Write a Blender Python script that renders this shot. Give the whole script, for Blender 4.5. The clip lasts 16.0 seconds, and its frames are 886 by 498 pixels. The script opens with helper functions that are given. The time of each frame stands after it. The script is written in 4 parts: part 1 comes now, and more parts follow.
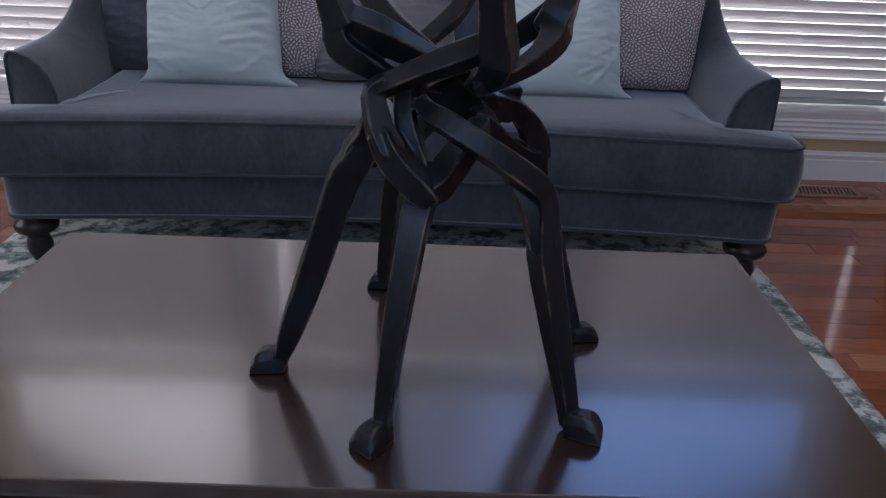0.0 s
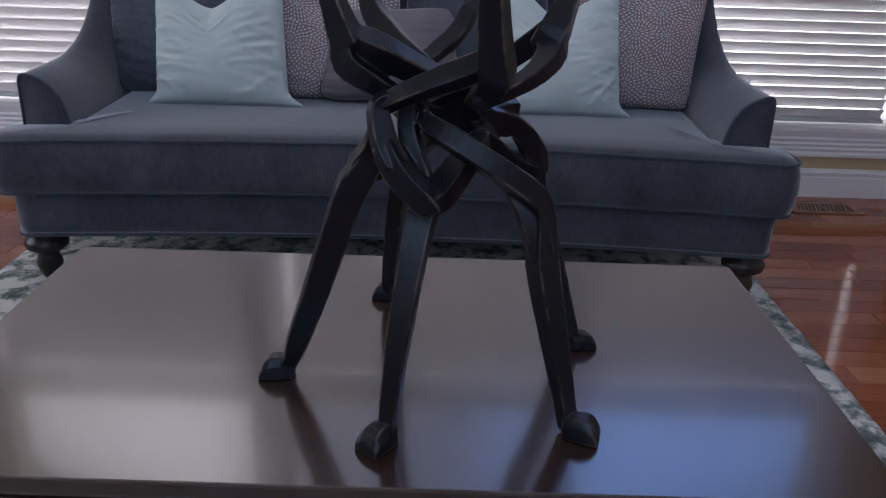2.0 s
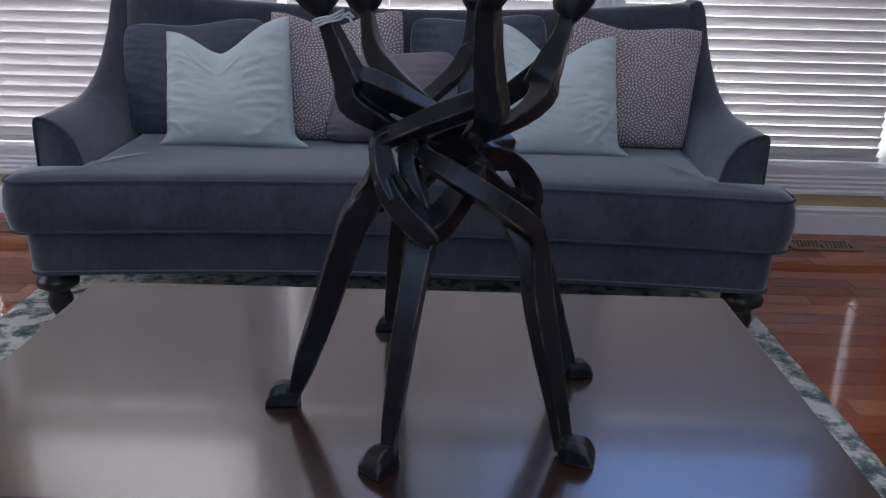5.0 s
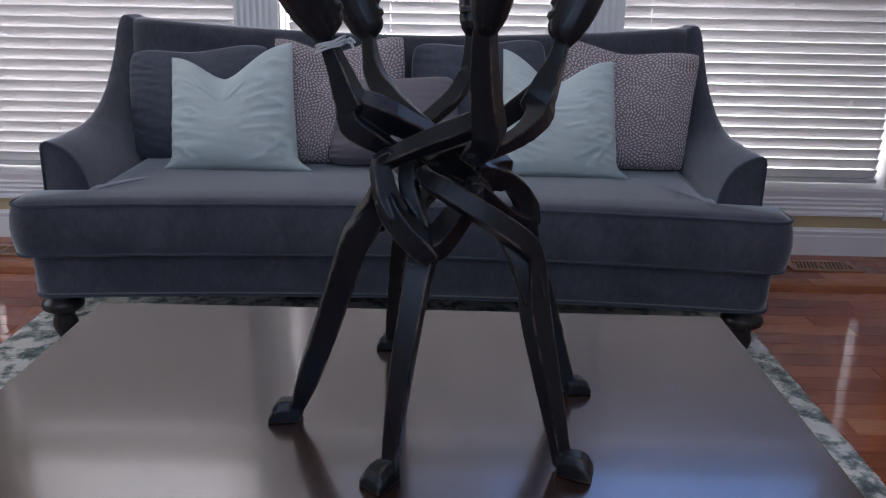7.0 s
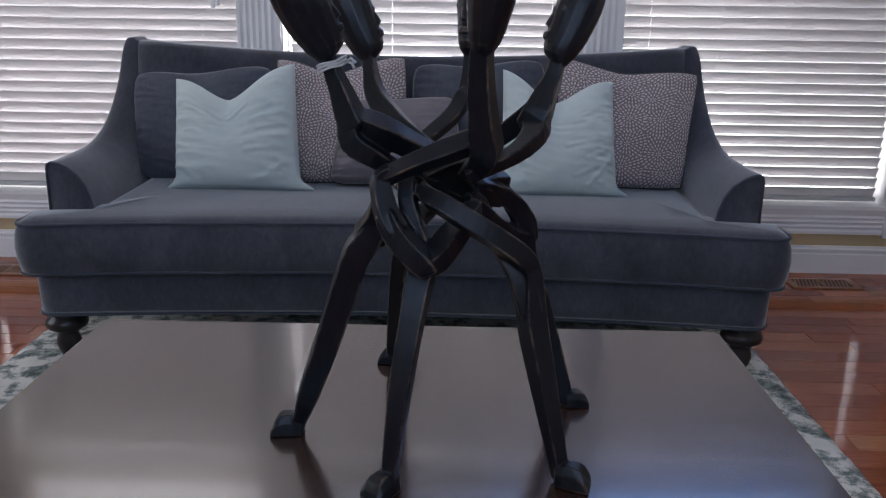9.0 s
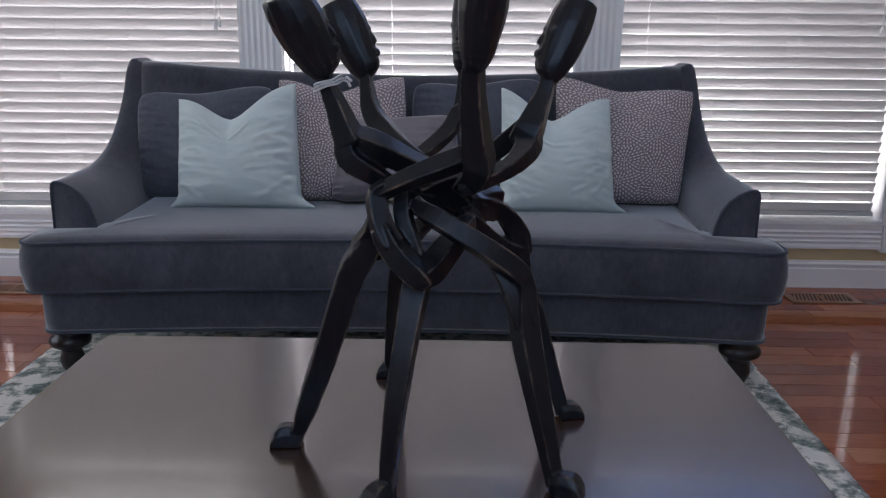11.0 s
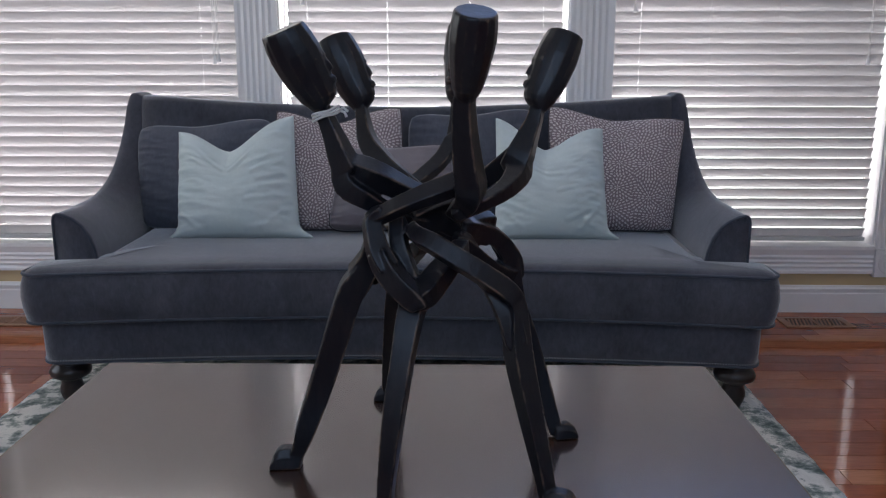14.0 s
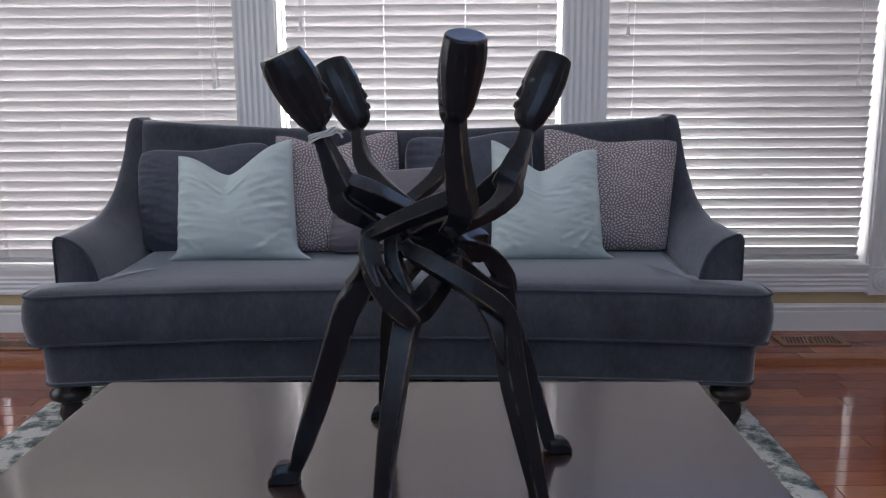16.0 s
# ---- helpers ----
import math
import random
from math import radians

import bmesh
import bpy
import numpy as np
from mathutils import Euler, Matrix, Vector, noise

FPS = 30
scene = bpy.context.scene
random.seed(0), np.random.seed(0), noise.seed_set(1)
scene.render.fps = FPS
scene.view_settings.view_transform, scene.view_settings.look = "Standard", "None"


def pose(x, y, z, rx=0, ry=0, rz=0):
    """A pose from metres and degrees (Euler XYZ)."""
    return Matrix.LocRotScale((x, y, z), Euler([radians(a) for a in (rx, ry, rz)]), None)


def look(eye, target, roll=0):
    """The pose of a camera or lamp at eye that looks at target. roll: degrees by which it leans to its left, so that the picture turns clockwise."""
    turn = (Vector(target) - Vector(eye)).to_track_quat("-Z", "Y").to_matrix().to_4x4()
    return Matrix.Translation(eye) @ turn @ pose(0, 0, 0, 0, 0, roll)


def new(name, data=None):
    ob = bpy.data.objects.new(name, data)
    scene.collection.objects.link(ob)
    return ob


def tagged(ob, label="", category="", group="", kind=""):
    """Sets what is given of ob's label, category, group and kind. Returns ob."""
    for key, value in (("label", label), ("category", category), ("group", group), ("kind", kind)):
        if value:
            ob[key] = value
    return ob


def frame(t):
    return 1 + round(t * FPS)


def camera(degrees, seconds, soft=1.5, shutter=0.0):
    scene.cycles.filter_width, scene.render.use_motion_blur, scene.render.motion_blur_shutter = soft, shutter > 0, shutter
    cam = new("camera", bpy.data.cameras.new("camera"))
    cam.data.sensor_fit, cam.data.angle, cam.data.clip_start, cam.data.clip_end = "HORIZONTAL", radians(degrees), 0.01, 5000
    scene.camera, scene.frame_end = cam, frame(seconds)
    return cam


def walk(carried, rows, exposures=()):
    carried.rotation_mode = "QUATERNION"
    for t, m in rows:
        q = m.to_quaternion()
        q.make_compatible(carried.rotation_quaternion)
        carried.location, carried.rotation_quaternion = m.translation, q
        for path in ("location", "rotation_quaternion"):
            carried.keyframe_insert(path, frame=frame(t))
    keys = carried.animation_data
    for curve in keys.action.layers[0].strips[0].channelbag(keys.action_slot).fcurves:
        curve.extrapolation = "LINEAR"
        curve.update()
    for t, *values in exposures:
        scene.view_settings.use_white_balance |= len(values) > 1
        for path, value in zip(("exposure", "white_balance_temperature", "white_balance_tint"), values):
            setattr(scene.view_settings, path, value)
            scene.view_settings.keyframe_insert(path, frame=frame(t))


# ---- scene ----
cam = camera(56.2, 16.0, 1.2)
PATH = [
    (0, (0.133, 0.107, 1.059), (0.144, 1.946, 0.272), 2.1),
    (0.5, (0.133, 0.095, 1.058), (0.14, 1.94, 0.285), 1.9),
    (1, (0.132, 0.085, 1.058), (0.138, 1.934, 0.295), 1.8),
    (1.5, (0.134, 0.075, 1.059), (0.137, 1.928, 0.308), 1.8),
    (2, (0.135, 0.064, 1.061), (0.136, 1.922, 0.321), 1.8),
    (2.5, (0.137, 0.052, 1.061), (0.135, 1.919, 0.342), 1.7),
    (3, (0.139, 0.043, 1.062), (0.134, 1.916, 0.361), 1.6),
    (3.5, (0.14, 0.036, 1.062), (0.133, 1.915, 0.379), 1.6),
    (4, (0.141, 0.029, 1.062), (0.131, 1.914, 0.393), 1.5),
    (6.5, (0.147, -0.004, 1.063), (0.126, 1.902, 0.457), 1.2),
    (7, (0.148, -0.01, 1.063), (0.125, 1.901, 0.473), 1.1),
    (7.5, (0.149, -0.014, 1.062), (0.124, 1.9, 0.485), 1.0),
    (8, (0.149, -0.021, 1.062), (0.123, 1.897, 0.497), 0.9),
    (8.5, (0.151, -0.027, 1.061), (0.123, 1.895, 0.508), 0.9),
    (9, (0.153, -0.032, 1.062), (0.123, 1.893, 0.519), 0.9),
    (11.5, (0.165, -0.061, 1.062), (0.127, 1.878, 0.572), 0.4),
    (12, (0.164, -0.066, 1.061), (0.127, 1.875, 0.581), 0.3),
    (12.5, (0.166, -0.076, 1.061), (0.128, 1.868, 0.592), 0.2),
    (13, (0.168, -0.083, 1.059), (0.13, 1.865, 0.606), 0.2),
    (13.5, (0.168, -0.089, 1.06), (0.133, 1.862, 0.619), 0.0),
    (14, (0.17, -0.093, 1.061), (0.136, 1.86, 0.633), 0.0),
    (14.5, (0.172, -0.104, 1.059), (0.138, 1.853, 0.647), -0.2),
    (15, (0.173, -0.11, 1.06), (0.141, 1.849, 0.658), -0.2),
    (15.5, (0.175, -0.115, 1.06), (0.143, 1.846, 0.671), -0.2),
    (16, (0.178, -0.122, 1.058), (0.146, 1.842, 0.685), -0.4),
]
walk(cam, [(t, look(eye, target, roll)) for t, eye, target, roll in PATH], ((0.0, 0.16, 6080, 13.5), (8.0, 0.20, 6220, 11.8), (16.0, 0.27, 6380, 10.3)))

# world and light
world = bpy.data.worlds.new("sky")
scene.world = world
world.use_nodes = True
wn = world.node_tree
sky = wn.nodes.new("ShaderNodeTexSky")
sky.sky_type = "NISHITA"
sky.sun_disc = False
sky.sun_elevation = radians(64)
sky.sun_rotation = radians(-25)
wn.nodes["Background"].inputs["Strength"].default_value = 0.15
wn.links.new(sky.outputs["Color"], wn.nodes["Background"].inputs["Color"])

# daylight of the window behind the camera
day = new("window_daylight", bpy.data.lights.new("window_daylight", "AREA"))
day.data.shape, day.data.size, day.data.size_y = "RECTANGLE", 3.0, 1.4
day.data.energy = 25.0
day.data.color = (0.54, 0.71, 1.0)
day.matrix_world = look((0.0, -1.69, 2.1), (0.0, 3.0, 2.1))


side_day = new("side_window_daylight", bpy.data.lights.new("side_window_daylight", "AREA"))
side_day.data.shape, side_day.data.size, side_day.data.size_y = "RECTANGLE", 1.7, 1.8
side_day.data.energy = 15.0
side_day.data.color = (0.95, 0.97, 1.0)
side_day.matrix_world = look((-3.5, 1.9, 1.3), (0.0, 1.9, 1.3))


# ---- materials ----
def material(name, color, rough=0.5, metal=0.0, **extra):
    m = bpy.data.materials.new(name)
    m.use_nodes = True
    b = m.node_tree.nodes["Principled BSDF"]
    b.inputs["Base Color"].default_value = (*color, 1)
    b.inputs["Roughness"].default_value = rough
    b.inputs["Metallic"].default_value = metal
    for key, value in extra.items():
        b.inputs[key.replace("_", " ")].default_value = value
    return m


def coords(m, scale=(1, 1, 1), kind="Object"):
    n = m.node_tree.nodes
    c = n.new("ShaderNodeTexCoord")
    p = n.new("ShaderNodeMapping")
    p.inputs["Scale"].default_value = scale
    m.node_tree.links.new(c.outputs[kind], p.inputs["Vector"])
    return p.outputs["Vector"]


def noise_tex(m, vec, scale, detail=4, rough=0.55, distortion=0.0):
    n = m.node_tree.nodes.new("ShaderNodeTexNoise")
    n.inputs["Scale"].default_value = scale
    n.inputs["Detail"].default_value = detail
    n.inputs["Roughness"].default_value = rough
    n.inputs["Distortion"].default_value = distortion
    m.node_tree.links.new(vec, n.inputs["Vector"])
    return n.outputs["Fac"]


def ramp(m, fac, stops):
    r = m.node_tree.nodes.new("ShaderNodeValToRGB")
    e = r.color_ramp.elements
    while len(e) < len(stops):
        e.new(0.5)
    for el, (pos, col) in zip(e, stops):
        el.position, el.color = pos, (*col, 1)
    m.node_tree.links.new(fac, r.inputs["Fac"])
    return r.outputs["Color"]


def mix(m, fac, a, b, blend="MIX"):
    x = m.node_tree.nodes.new("ShaderNodeMix")
    x.data_type, x.blend_type = "RGBA", blend
    for value, slot in ((fac, 0), (a, 6), (b, 7)):
        if isinstance(value, (int, float)):
            x.inputs[slot].default_value = value
        elif isinstance(value, tuple):
            x.inputs[slot].default_value = (*value, 1)
        else:
            m.node_tree.links.new(value, x.inputs[slot])
    return x.outputs[2]


def calc(m, op, a, b=0.0, c=0.0):
    x = m.node_tree.nodes.new("ShaderNodeMath")
    x.operation = op
    for i, value in enumerate((a, b, c)):
        if isinstance(value, (int, float)):
            x.inputs[i].default_value = value
        else:
            m.node_tree.links.new(value, x.inputs[i])
    return x.outputs[0]


def drive(m, slot, out):
    m.node_tree.links.new(out, m.node_tree.nodes["Principled BSDF"].inputs[slot])


def bump(m, height, strength=0.3, distance=0.002):
    b = m.node_tree.nodes.new("ShaderNodeBump")
    b.inputs["Strength"].default_value = strength
    b.inputs["Distance"].default_value = distance
    m.node_tree.links.new(height, b.inputs["Height"])
    drive(m, "Normal", b.outputs["Normal"])


def fabric(name, dark, light, weave=900, sheen=0.4, blotch=9.0, nap=0.0):
    m = material(name, dark, 0.9)
    v = coords(m)
    big = noise_tex(m, v, blotch, 5, 0.6, 0.4)
    fine = noise_tex(m, v, weave, 2)
    col = ramp(m, big, [(0.3, dark), (0.72, light)])
    if nap:
        brushed = noise_tex(m, coords(m, (2.4, 1.2, 1.2)), 30, 7, 0.72, 0.6)
        col = mix(m, nap, col, ramp(m, brushed, [(0.32, (0.55, 0.55, 0.57)), (0.5, (1, 1, 1)), (0.70, (1.5, 1.5, 1.5))]), "MULTIPLY")
    drive(m, "Base Color", mix(m, 0.25, col, ramp(m, fine, [(0.3, (0.35, 0.35, 0.35)), (0.7, (1, 1, 1))]), "MULTIPLY"))
    b = m.node_tree.nodes["Principled BSDF"]
    b.inputs["Sheen Weight"].default_value = sheen
    b.inputs["Sheen Roughness"].default_value = 0.4
    b.inputs["Specular IOR Level"].default_value = 0.15
    bump(m, mix(m, 0.35, noise_tex(m, v, 45, 4), fine), 0.35, 0.003)
    return m


SOFA = fabric("sofa_velvet", (0.053, 0.056, 0.070), (0.096, 0.099, 0.119), 700, 0.8, 5.0, 0.45)
WELT = fabric("sofa_welt", (0.055, 0.064, 0.082), (0.080, 0.090, 0.112), 900, 0.3)
DARK = fabric("pillow_charcoal", (0.080, 0.086, 0.108), (0.114, 0.122, 0.150), 800, 0.5, 6.0, 0.3)
MINT = fabric("pillow_mint", (0.57, 0.66, 0.645), (0.68, 0.755, 0.735), 1000, 0.25, 5.0)
MAUVE = fabric("pillow_mauve", (0.15, 0.13, 0.145), (0.20, 0.175, 0.19), 1000, 0.3, 6.0)
MAUVE.node_tree.nodes["Principled BSDF"].inputs["Roughness"].default_value = 0.38
MAUVE.node_tree.nodes["Principled BSDF"].inputs["Specular IOR Level"].default_value = 0.6


def leaf_fabric():
    m = fabric("pillow_leaf_print", (0.25, 0.20, 0.21), (0.31, 0.25, 0.258), 900, 0.3)
    t = m.node_tree
    v = coords(m, (1, 1, 1), "UV")
    cell = t.nodes.new("ShaderNodeTexVoronoi")
    cell.voronoi_dimensions = "2D"
    cell.inputs["Scale"].default_value = 4.8
    cell.inputs["Randomness"].default_value = 0.75
    t.links.new(v, cell.inputs["Vector"])
    d = t.nodes.new("ShaderNodeVectorMath")
    d.operation = "SUBTRACT"
    t.links.new(v, d.inputs[0])
    t.links.new(cell.outputs["Position"], d.inputs[1])
    s = t.nodes.new("ShaderNodeSeparateXYZ")
    t.links.new(d.outputs[0], s.inputs[0])
    ang = calc(m, "ARCTAN2", s.outputs["Y"], s.outputs["X"])
    ln = t.nodes.new("ShaderNodeVectorMath")
    ln.operation = "LENGTH"
    t.links.new(d.outputs[0], ln.inputs[0])
    r = ln.outputs["Value"]
    ring = calc(m, "MULTIPLY", r, 33.0)
    row = calc(m, "FLOOR", ring)
    count = calc(m, "ADD", calc(m, "MULTIPLY", row, 6.8), 6.0)
    turn = calc(m, "ADD", calc(m, "MULTIPLY", calc(m, "DIVIDE", ang, 6.28318), count), calc(m, "MULTIPLY", row, 0.37))
    a = calc(m, "MULTIPLY", calc(m, "SUBTRACT", calc(m, "FRACT", turn), 0.5), 3.3)
    b = calc(m, "MULTIPLY", calc(m, "SUBTRACT", calc(m, "FRACT", ring), 0.5), 2.1)
    e = calc(m, "ADD", calc(m, "MULTIPLY", a, a), calc(m, "MULTIPLY", b, b))
    leaf = calc(m, "LESS_THAN", e, 0.66)
    old = t.nodes["Principled BSDF"].inputs["Base Color"].links[0].from_socket
    drive(m, "Base Color", mix(m, leaf, old, (0.64, 0.58, 0.565)))
    return m


LEAF = leaf_fabric()


def dark_wood(name, dark, light, rough, stretch, bumpy=0.08, coat=0.0):
    m = material(name, dark, rough)
    v = coords(m, stretch)
    g = noise_tex(m, v, 14, 6, 0.65, 0.6)
    drive(m, "Base Color", ramp(m, g, [(0.3, dark), (0.75, light)]))
    w = noise_tex(m, coords(m), 5, 4)
    drive(m, "Roughness", calc(m, "ADD", calc(m, "MULTIPLY", w, 0.12), rough - 0.06))
    m.node_tree.nodes["Principled BSDF"].inputs["Coat Weight"].default_value = coat
    m.node_tree.nodes["Principled BSDF"].inputs["Coat Roughness"].default_value = rough
    bump(m, g, bumpy, 0.001)
    return m


TABLE = material("espresso_wood", (0.028, 0.016, 0.012), 0.20, IOR=1.8, Coat_Weight=0.30, Coat_Roughness=0.06)
tg = noise_tex(TABLE, coords(TABLE, (0.6, 9, 9)), 14, 6, 0.65, 0.6)
drive(TABLE, "Base Color", ramp(TABLE, tg, [(0.3, (0.030, 0.013, 0.008)), (0.75, (0.050, 0.022, 0.013))]))
LEGWOOD = dark_wood("turned_dark_wood", (0.010, 0.007, 0.007), (0.022, 0.014, 0.012), 0.3, (6, 6, 1))


def ebony():
    m = material("carved_ebony", (0.012, 0.010, 0.010), 0.36)
    v = coords(m, (5, 5, 1.2))
    g = noise_tex(m, v, 22, 5, 0.6, 0.4)
    col = ramp(m, g, [(0.35, (0.006, 0.007, 0.011)), (0.75, (0.014, 0.013, 0.015))])
    geo = m.node_tree.nodes.new("ShaderNodeNewGeometry")
    worn = ramp(m, geo.outputs["Pointiness"], [(0.507, (0, 0, 0)), (0.530, (1, 1, 1))])
    patch = ramp(m, noise_tex(m, coords(m), 30, 4), [(0.46, (0, 0, 0)), (0.68, (1, 1, 1))])
    drive(m, "Base Color", mix(m, mix(m, 1.0, worn, patch, "MULTIPLY"), col, (0.15, 0.105, 0.075)))
    drive(m, "Roughness", calc(m, "ADD", calc(m, "MULTIPLY", noise_tex(m, coords(m), 18, 4), 0.20), 0.26))
    m.node_tree.nodes["Principled BSDF"].inputs["Specular IOR Level"].default_value = 0.36
    bump(m, g, 0.25, 0.0015)
    return m


EBONY = ebony()


def floor_wood():
    m = material("cherry_plank", (0.2, 0.07, 0.035), 0.16)
    info = m.node_tree.nodes.new("ShaderNodeObjectInfo")
    v = coords(m, (1.5, 14, 14))
    g = noise_tex(m, v, 7, 6, 0.6, 0.8)
    tone = ramp(m, info.outputs["Random"], [(0.0, (0.25, 0.060, 0.026)), (0.5, (0.35, 0.092, 0.038)), (0.85, (0.42, 0.130, 0.055)), (1.0, (0.48, 0.185, 0.085))])
    drive(m, "Base Color", mix(m, 0.55, tone, ramp(m, g, [(0.3, (0.45, 0.40, 0.38)), (0.7, (1.0, 1.0, 1.0))]), "MULTIPLY"))
    drive(m, "Roughness", calc(m, "ADD", calc(m, "MULTIPLY", noise_tex(m, coords(m), 12, 4), 0.06), 0.035))
    bump(m, g, 0.05, 0.001)
    return m


FLOORWOOD = floor_wood()
GROOVE = material("subfloor_dark", (0.03, 0.014, 0.009), 0.7)
VENTWOOD = dark_wood("vent_wood", (0.26, 0.125, 0.07), (0.38, 0.20, 0.115), 0.35, (2, 12, 12))


def painted(name, color, rough, scale=60):
    m = material(name, color, rough)
    v = coords(m)
    drive(m, "Base Color", mix(m, 0.10, color, ramp(m, noise_tex(m, v, 6, 5), [(0.3, (0.6, 0.58, 0.55)), (0.7, (1, 1, 1))]), "MULTIPLY"))
    bump(m, noise_tex(m, v, scale, 3), 0.08, 0.001)
    return m


TRIM = painted("white_trim_paint", (0.86, 0.85, 0.84), 0.4)
WALL = painted("beige_wall_paint", (0.60, 0.47, 0.27), 0.7, 140)
ROOMWALL = painted("far_wall_paint", (0.66, 0.62, 0.56), 0.75, 140)
CEIL = painted("ceiling_paint", (0.78, 0.77, 0.75), 0.8)


def slat_stuff():
    m = material("blind_slat_vinyl", (0.62, 0.61, 0.61), 0.5)
    t = m.node_tree
    tr = t.nodes.new("ShaderNodeBsdfTranslucent")
    tr.inputs["Color"].default_value = (0.475, 0.465, 0.465, 1)
    mx = t.nodes.new("ShaderNodeMixShader")
    mx.inputs["Fac"].default_value = 0.27
    t.links.new(t.nodes["Principled BSDF"].outputs[0], mx.inputs[1])
    t.links.new(tr.outputs[0], mx.inputs[2])
    t.links.new(mx.outputs[0], t.nodes["Material Output"].inputs["Surface"])
    return m


SLAT = slat_stuff()
STRING = fabric("white_string", (0.62, 0.60, 0.58), (0.75, 0.73, 0.70), 600, 0.1)
NAIL = material("pewter_nail", (0.30, 0.30, 0.32), 0.35, 0.9)


def thin_glass():
    m = bpy.data.materials.new("window_glass")
    m.use_nodes = True
    t = m.node_tree
    t.nodes.remove(t.nodes["Principled BSDF"])
    clear = t.nodes.new("ShaderNodeBsdfTransparent")
    gloss = t.nodes.new("ShaderNodeBsdfGlossy")
    gloss.inputs["Roughness"].default_value = 0.0
    fres = t.nodes.new("ShaderNodeFresnel")
    fres.inputs["IOR"].default_value = 1.45
    mx = t.nodes.new("ShaderNodeMixShader")
    t.links.new(fres.outputs[0], mx.inputs["Fac"])
    t.links.new(clear.outputs[0], mx.inputs[1])
    t.links.new(gloss.outputs[0], mx.inputs[2])
    t.links.new(mx.outputs[0], t.nodes["Material Output"].inputs["Surface"])
    return m


GLASS = thin_glass()


def rug_stuff():
    m = material("marbled_rug", (0.4, 0.45, 0.43), 0.95)
    v = coords(m, (1.0, 1.0, 1.0))
    a = noise_tex(m, v, 15.0, 7, 0.68, 0.15)
    b = noise_tex(m, v, 2.2, 5, 0.6, 1.0)
    c = noise_tex(m, coords(m), 420, 2)
    col = ramp(m, a, [(0.38, (0.10, 0.13, 0.12)), (0.45, (0.27, 0.31, 0.285)), (0.495, (0.50, 0.51, 0.465)), (0.53, (0.82, 0.80, 0.74))])
    col = mix(m, 0.4, col, ramp(m, b, [(0.33, (0.35, 0.42, 0.42)), (0.55, (1, 1, 1))]), "MULTIPLY")
    drive(m, "Base Color", mix(m, 0.3, col, ramp(m, c, [(0.3, (0.3, 0.3, 0.3)), (0.7, (1, 1, 1))]), "MULTIPLY"))
    bump(m, mix(m, 0.4, a, c), 0.5, 0.004)
    return m


RUG = rug_stuff()

GLOW = bpy.data.materials.new("bright_outdoors")
GLOW.use_nodes = True
gt = GLOW.node_tree
gt.nodes.remove(gt.nodes["Principled BSDF"])
ge = gt.nodes.new("ShaderNodeEmission")
gc = gt.nodes.new("ShaderNodeTexCoord")
gs = gt.nodes.new("ShaderNodeSeparateXYZ")
gt.links.new(gc.outputs["Object"], gs.inputs[0])
# haze near the ground, blue sky higher up, whiter towards the sun
up = calc(GLOW, "MULTIPLY", calc(GLOW, "SUBTRACT", gs.outputs["Z"], 1.85), 1.7)
aside = calc(GLOW, "MULTIPLY", calc(GLOW, "ADD", gs.outputs["X"], 0.9), 0.6)
blue = ramp(GLOW, calc(GLOW, "MULTIPLY", calc(GLOW, "MINIMUM", calc(GLOW, "MAXIMUM", up, 0.0), 1.0), calc(GLOW, "MINIMUM", calc(GLOW, "MAXIMUM", aside, 0.0), 1.0)), [(0.0, (1.0, 0.955, 0.965)), (1.0, (0.27, 0.47, 1.0))])
gt.links.new(blue, ge.inputs["Color"])
# shade put into the glow low on the right, to dim that blind
side_dim = calc(GLOW, "MINIMUM", calc(GLOW, "MAXIMUM", calc(GLOW, "MULTIPLY", calc(GLOW, "SUBTRACT", gs.outputs["X"], 1.30), 2.5), 0.0), 1.0)
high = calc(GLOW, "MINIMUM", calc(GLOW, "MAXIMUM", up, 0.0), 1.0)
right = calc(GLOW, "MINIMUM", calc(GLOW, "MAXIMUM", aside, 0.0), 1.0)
low = calc(GLOW, "MULTIPLY_ADD", calc(GLOW, "MULTIPLY", side_dim, calc(GLOW, "SUBTRACT", 1.0, high)), -6.6, 9.5)
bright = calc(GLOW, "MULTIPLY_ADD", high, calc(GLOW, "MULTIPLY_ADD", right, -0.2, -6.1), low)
# shade also put into the glow high in the middle, darkening the tabletop
mid_dim = calc(GLOW, "SUBTRACT", 1.0, calc(GLOW, "MINIMUM", calc(GLOW, "MAXIMUM", calc(GLOW, "MULTIPLY", calc(GLOW, "SUBTRACT", calc(GLOW, "ABSOLUTE", calc(GLOW, "ADD", gs.outputs["X"], 0.15), 0.0), 0.4), 1.6), 0.0), 1.0))
gt.links.new(calc(GLOW, "MULTIPLY", bright, calc(GLOW, "MULTIPLY_ADD", calc(GLOW, "MULTIPLY", mid_dim, high), -0.68, 1.0)), ge.inputs["Strength"])
gt.links.new(ge.outputs[0], gt.nodes["Material Output"].inputs["Surface"])


# ---- mesh helpers ----
def to_mesh(name, bm, mat, smooth=False):
    bmesh.ops.recalc_face_normals(bm, faces=bm.faces)
    me = bpy.data.meshes.new(name)
    bm.to_mesh(me)
    bm.free()
    me.materials.append(mat)
    if smooth:
        me.polygons.foreach_set("use_smooth", [True] * len(me.polygons))
    return me


def thing(name, at, label="", category="", group="", kind=""):
    return tagged(place(new(name), at), label, category, group, kind)


def place(ob, at):
    ob.location = at
    return ob


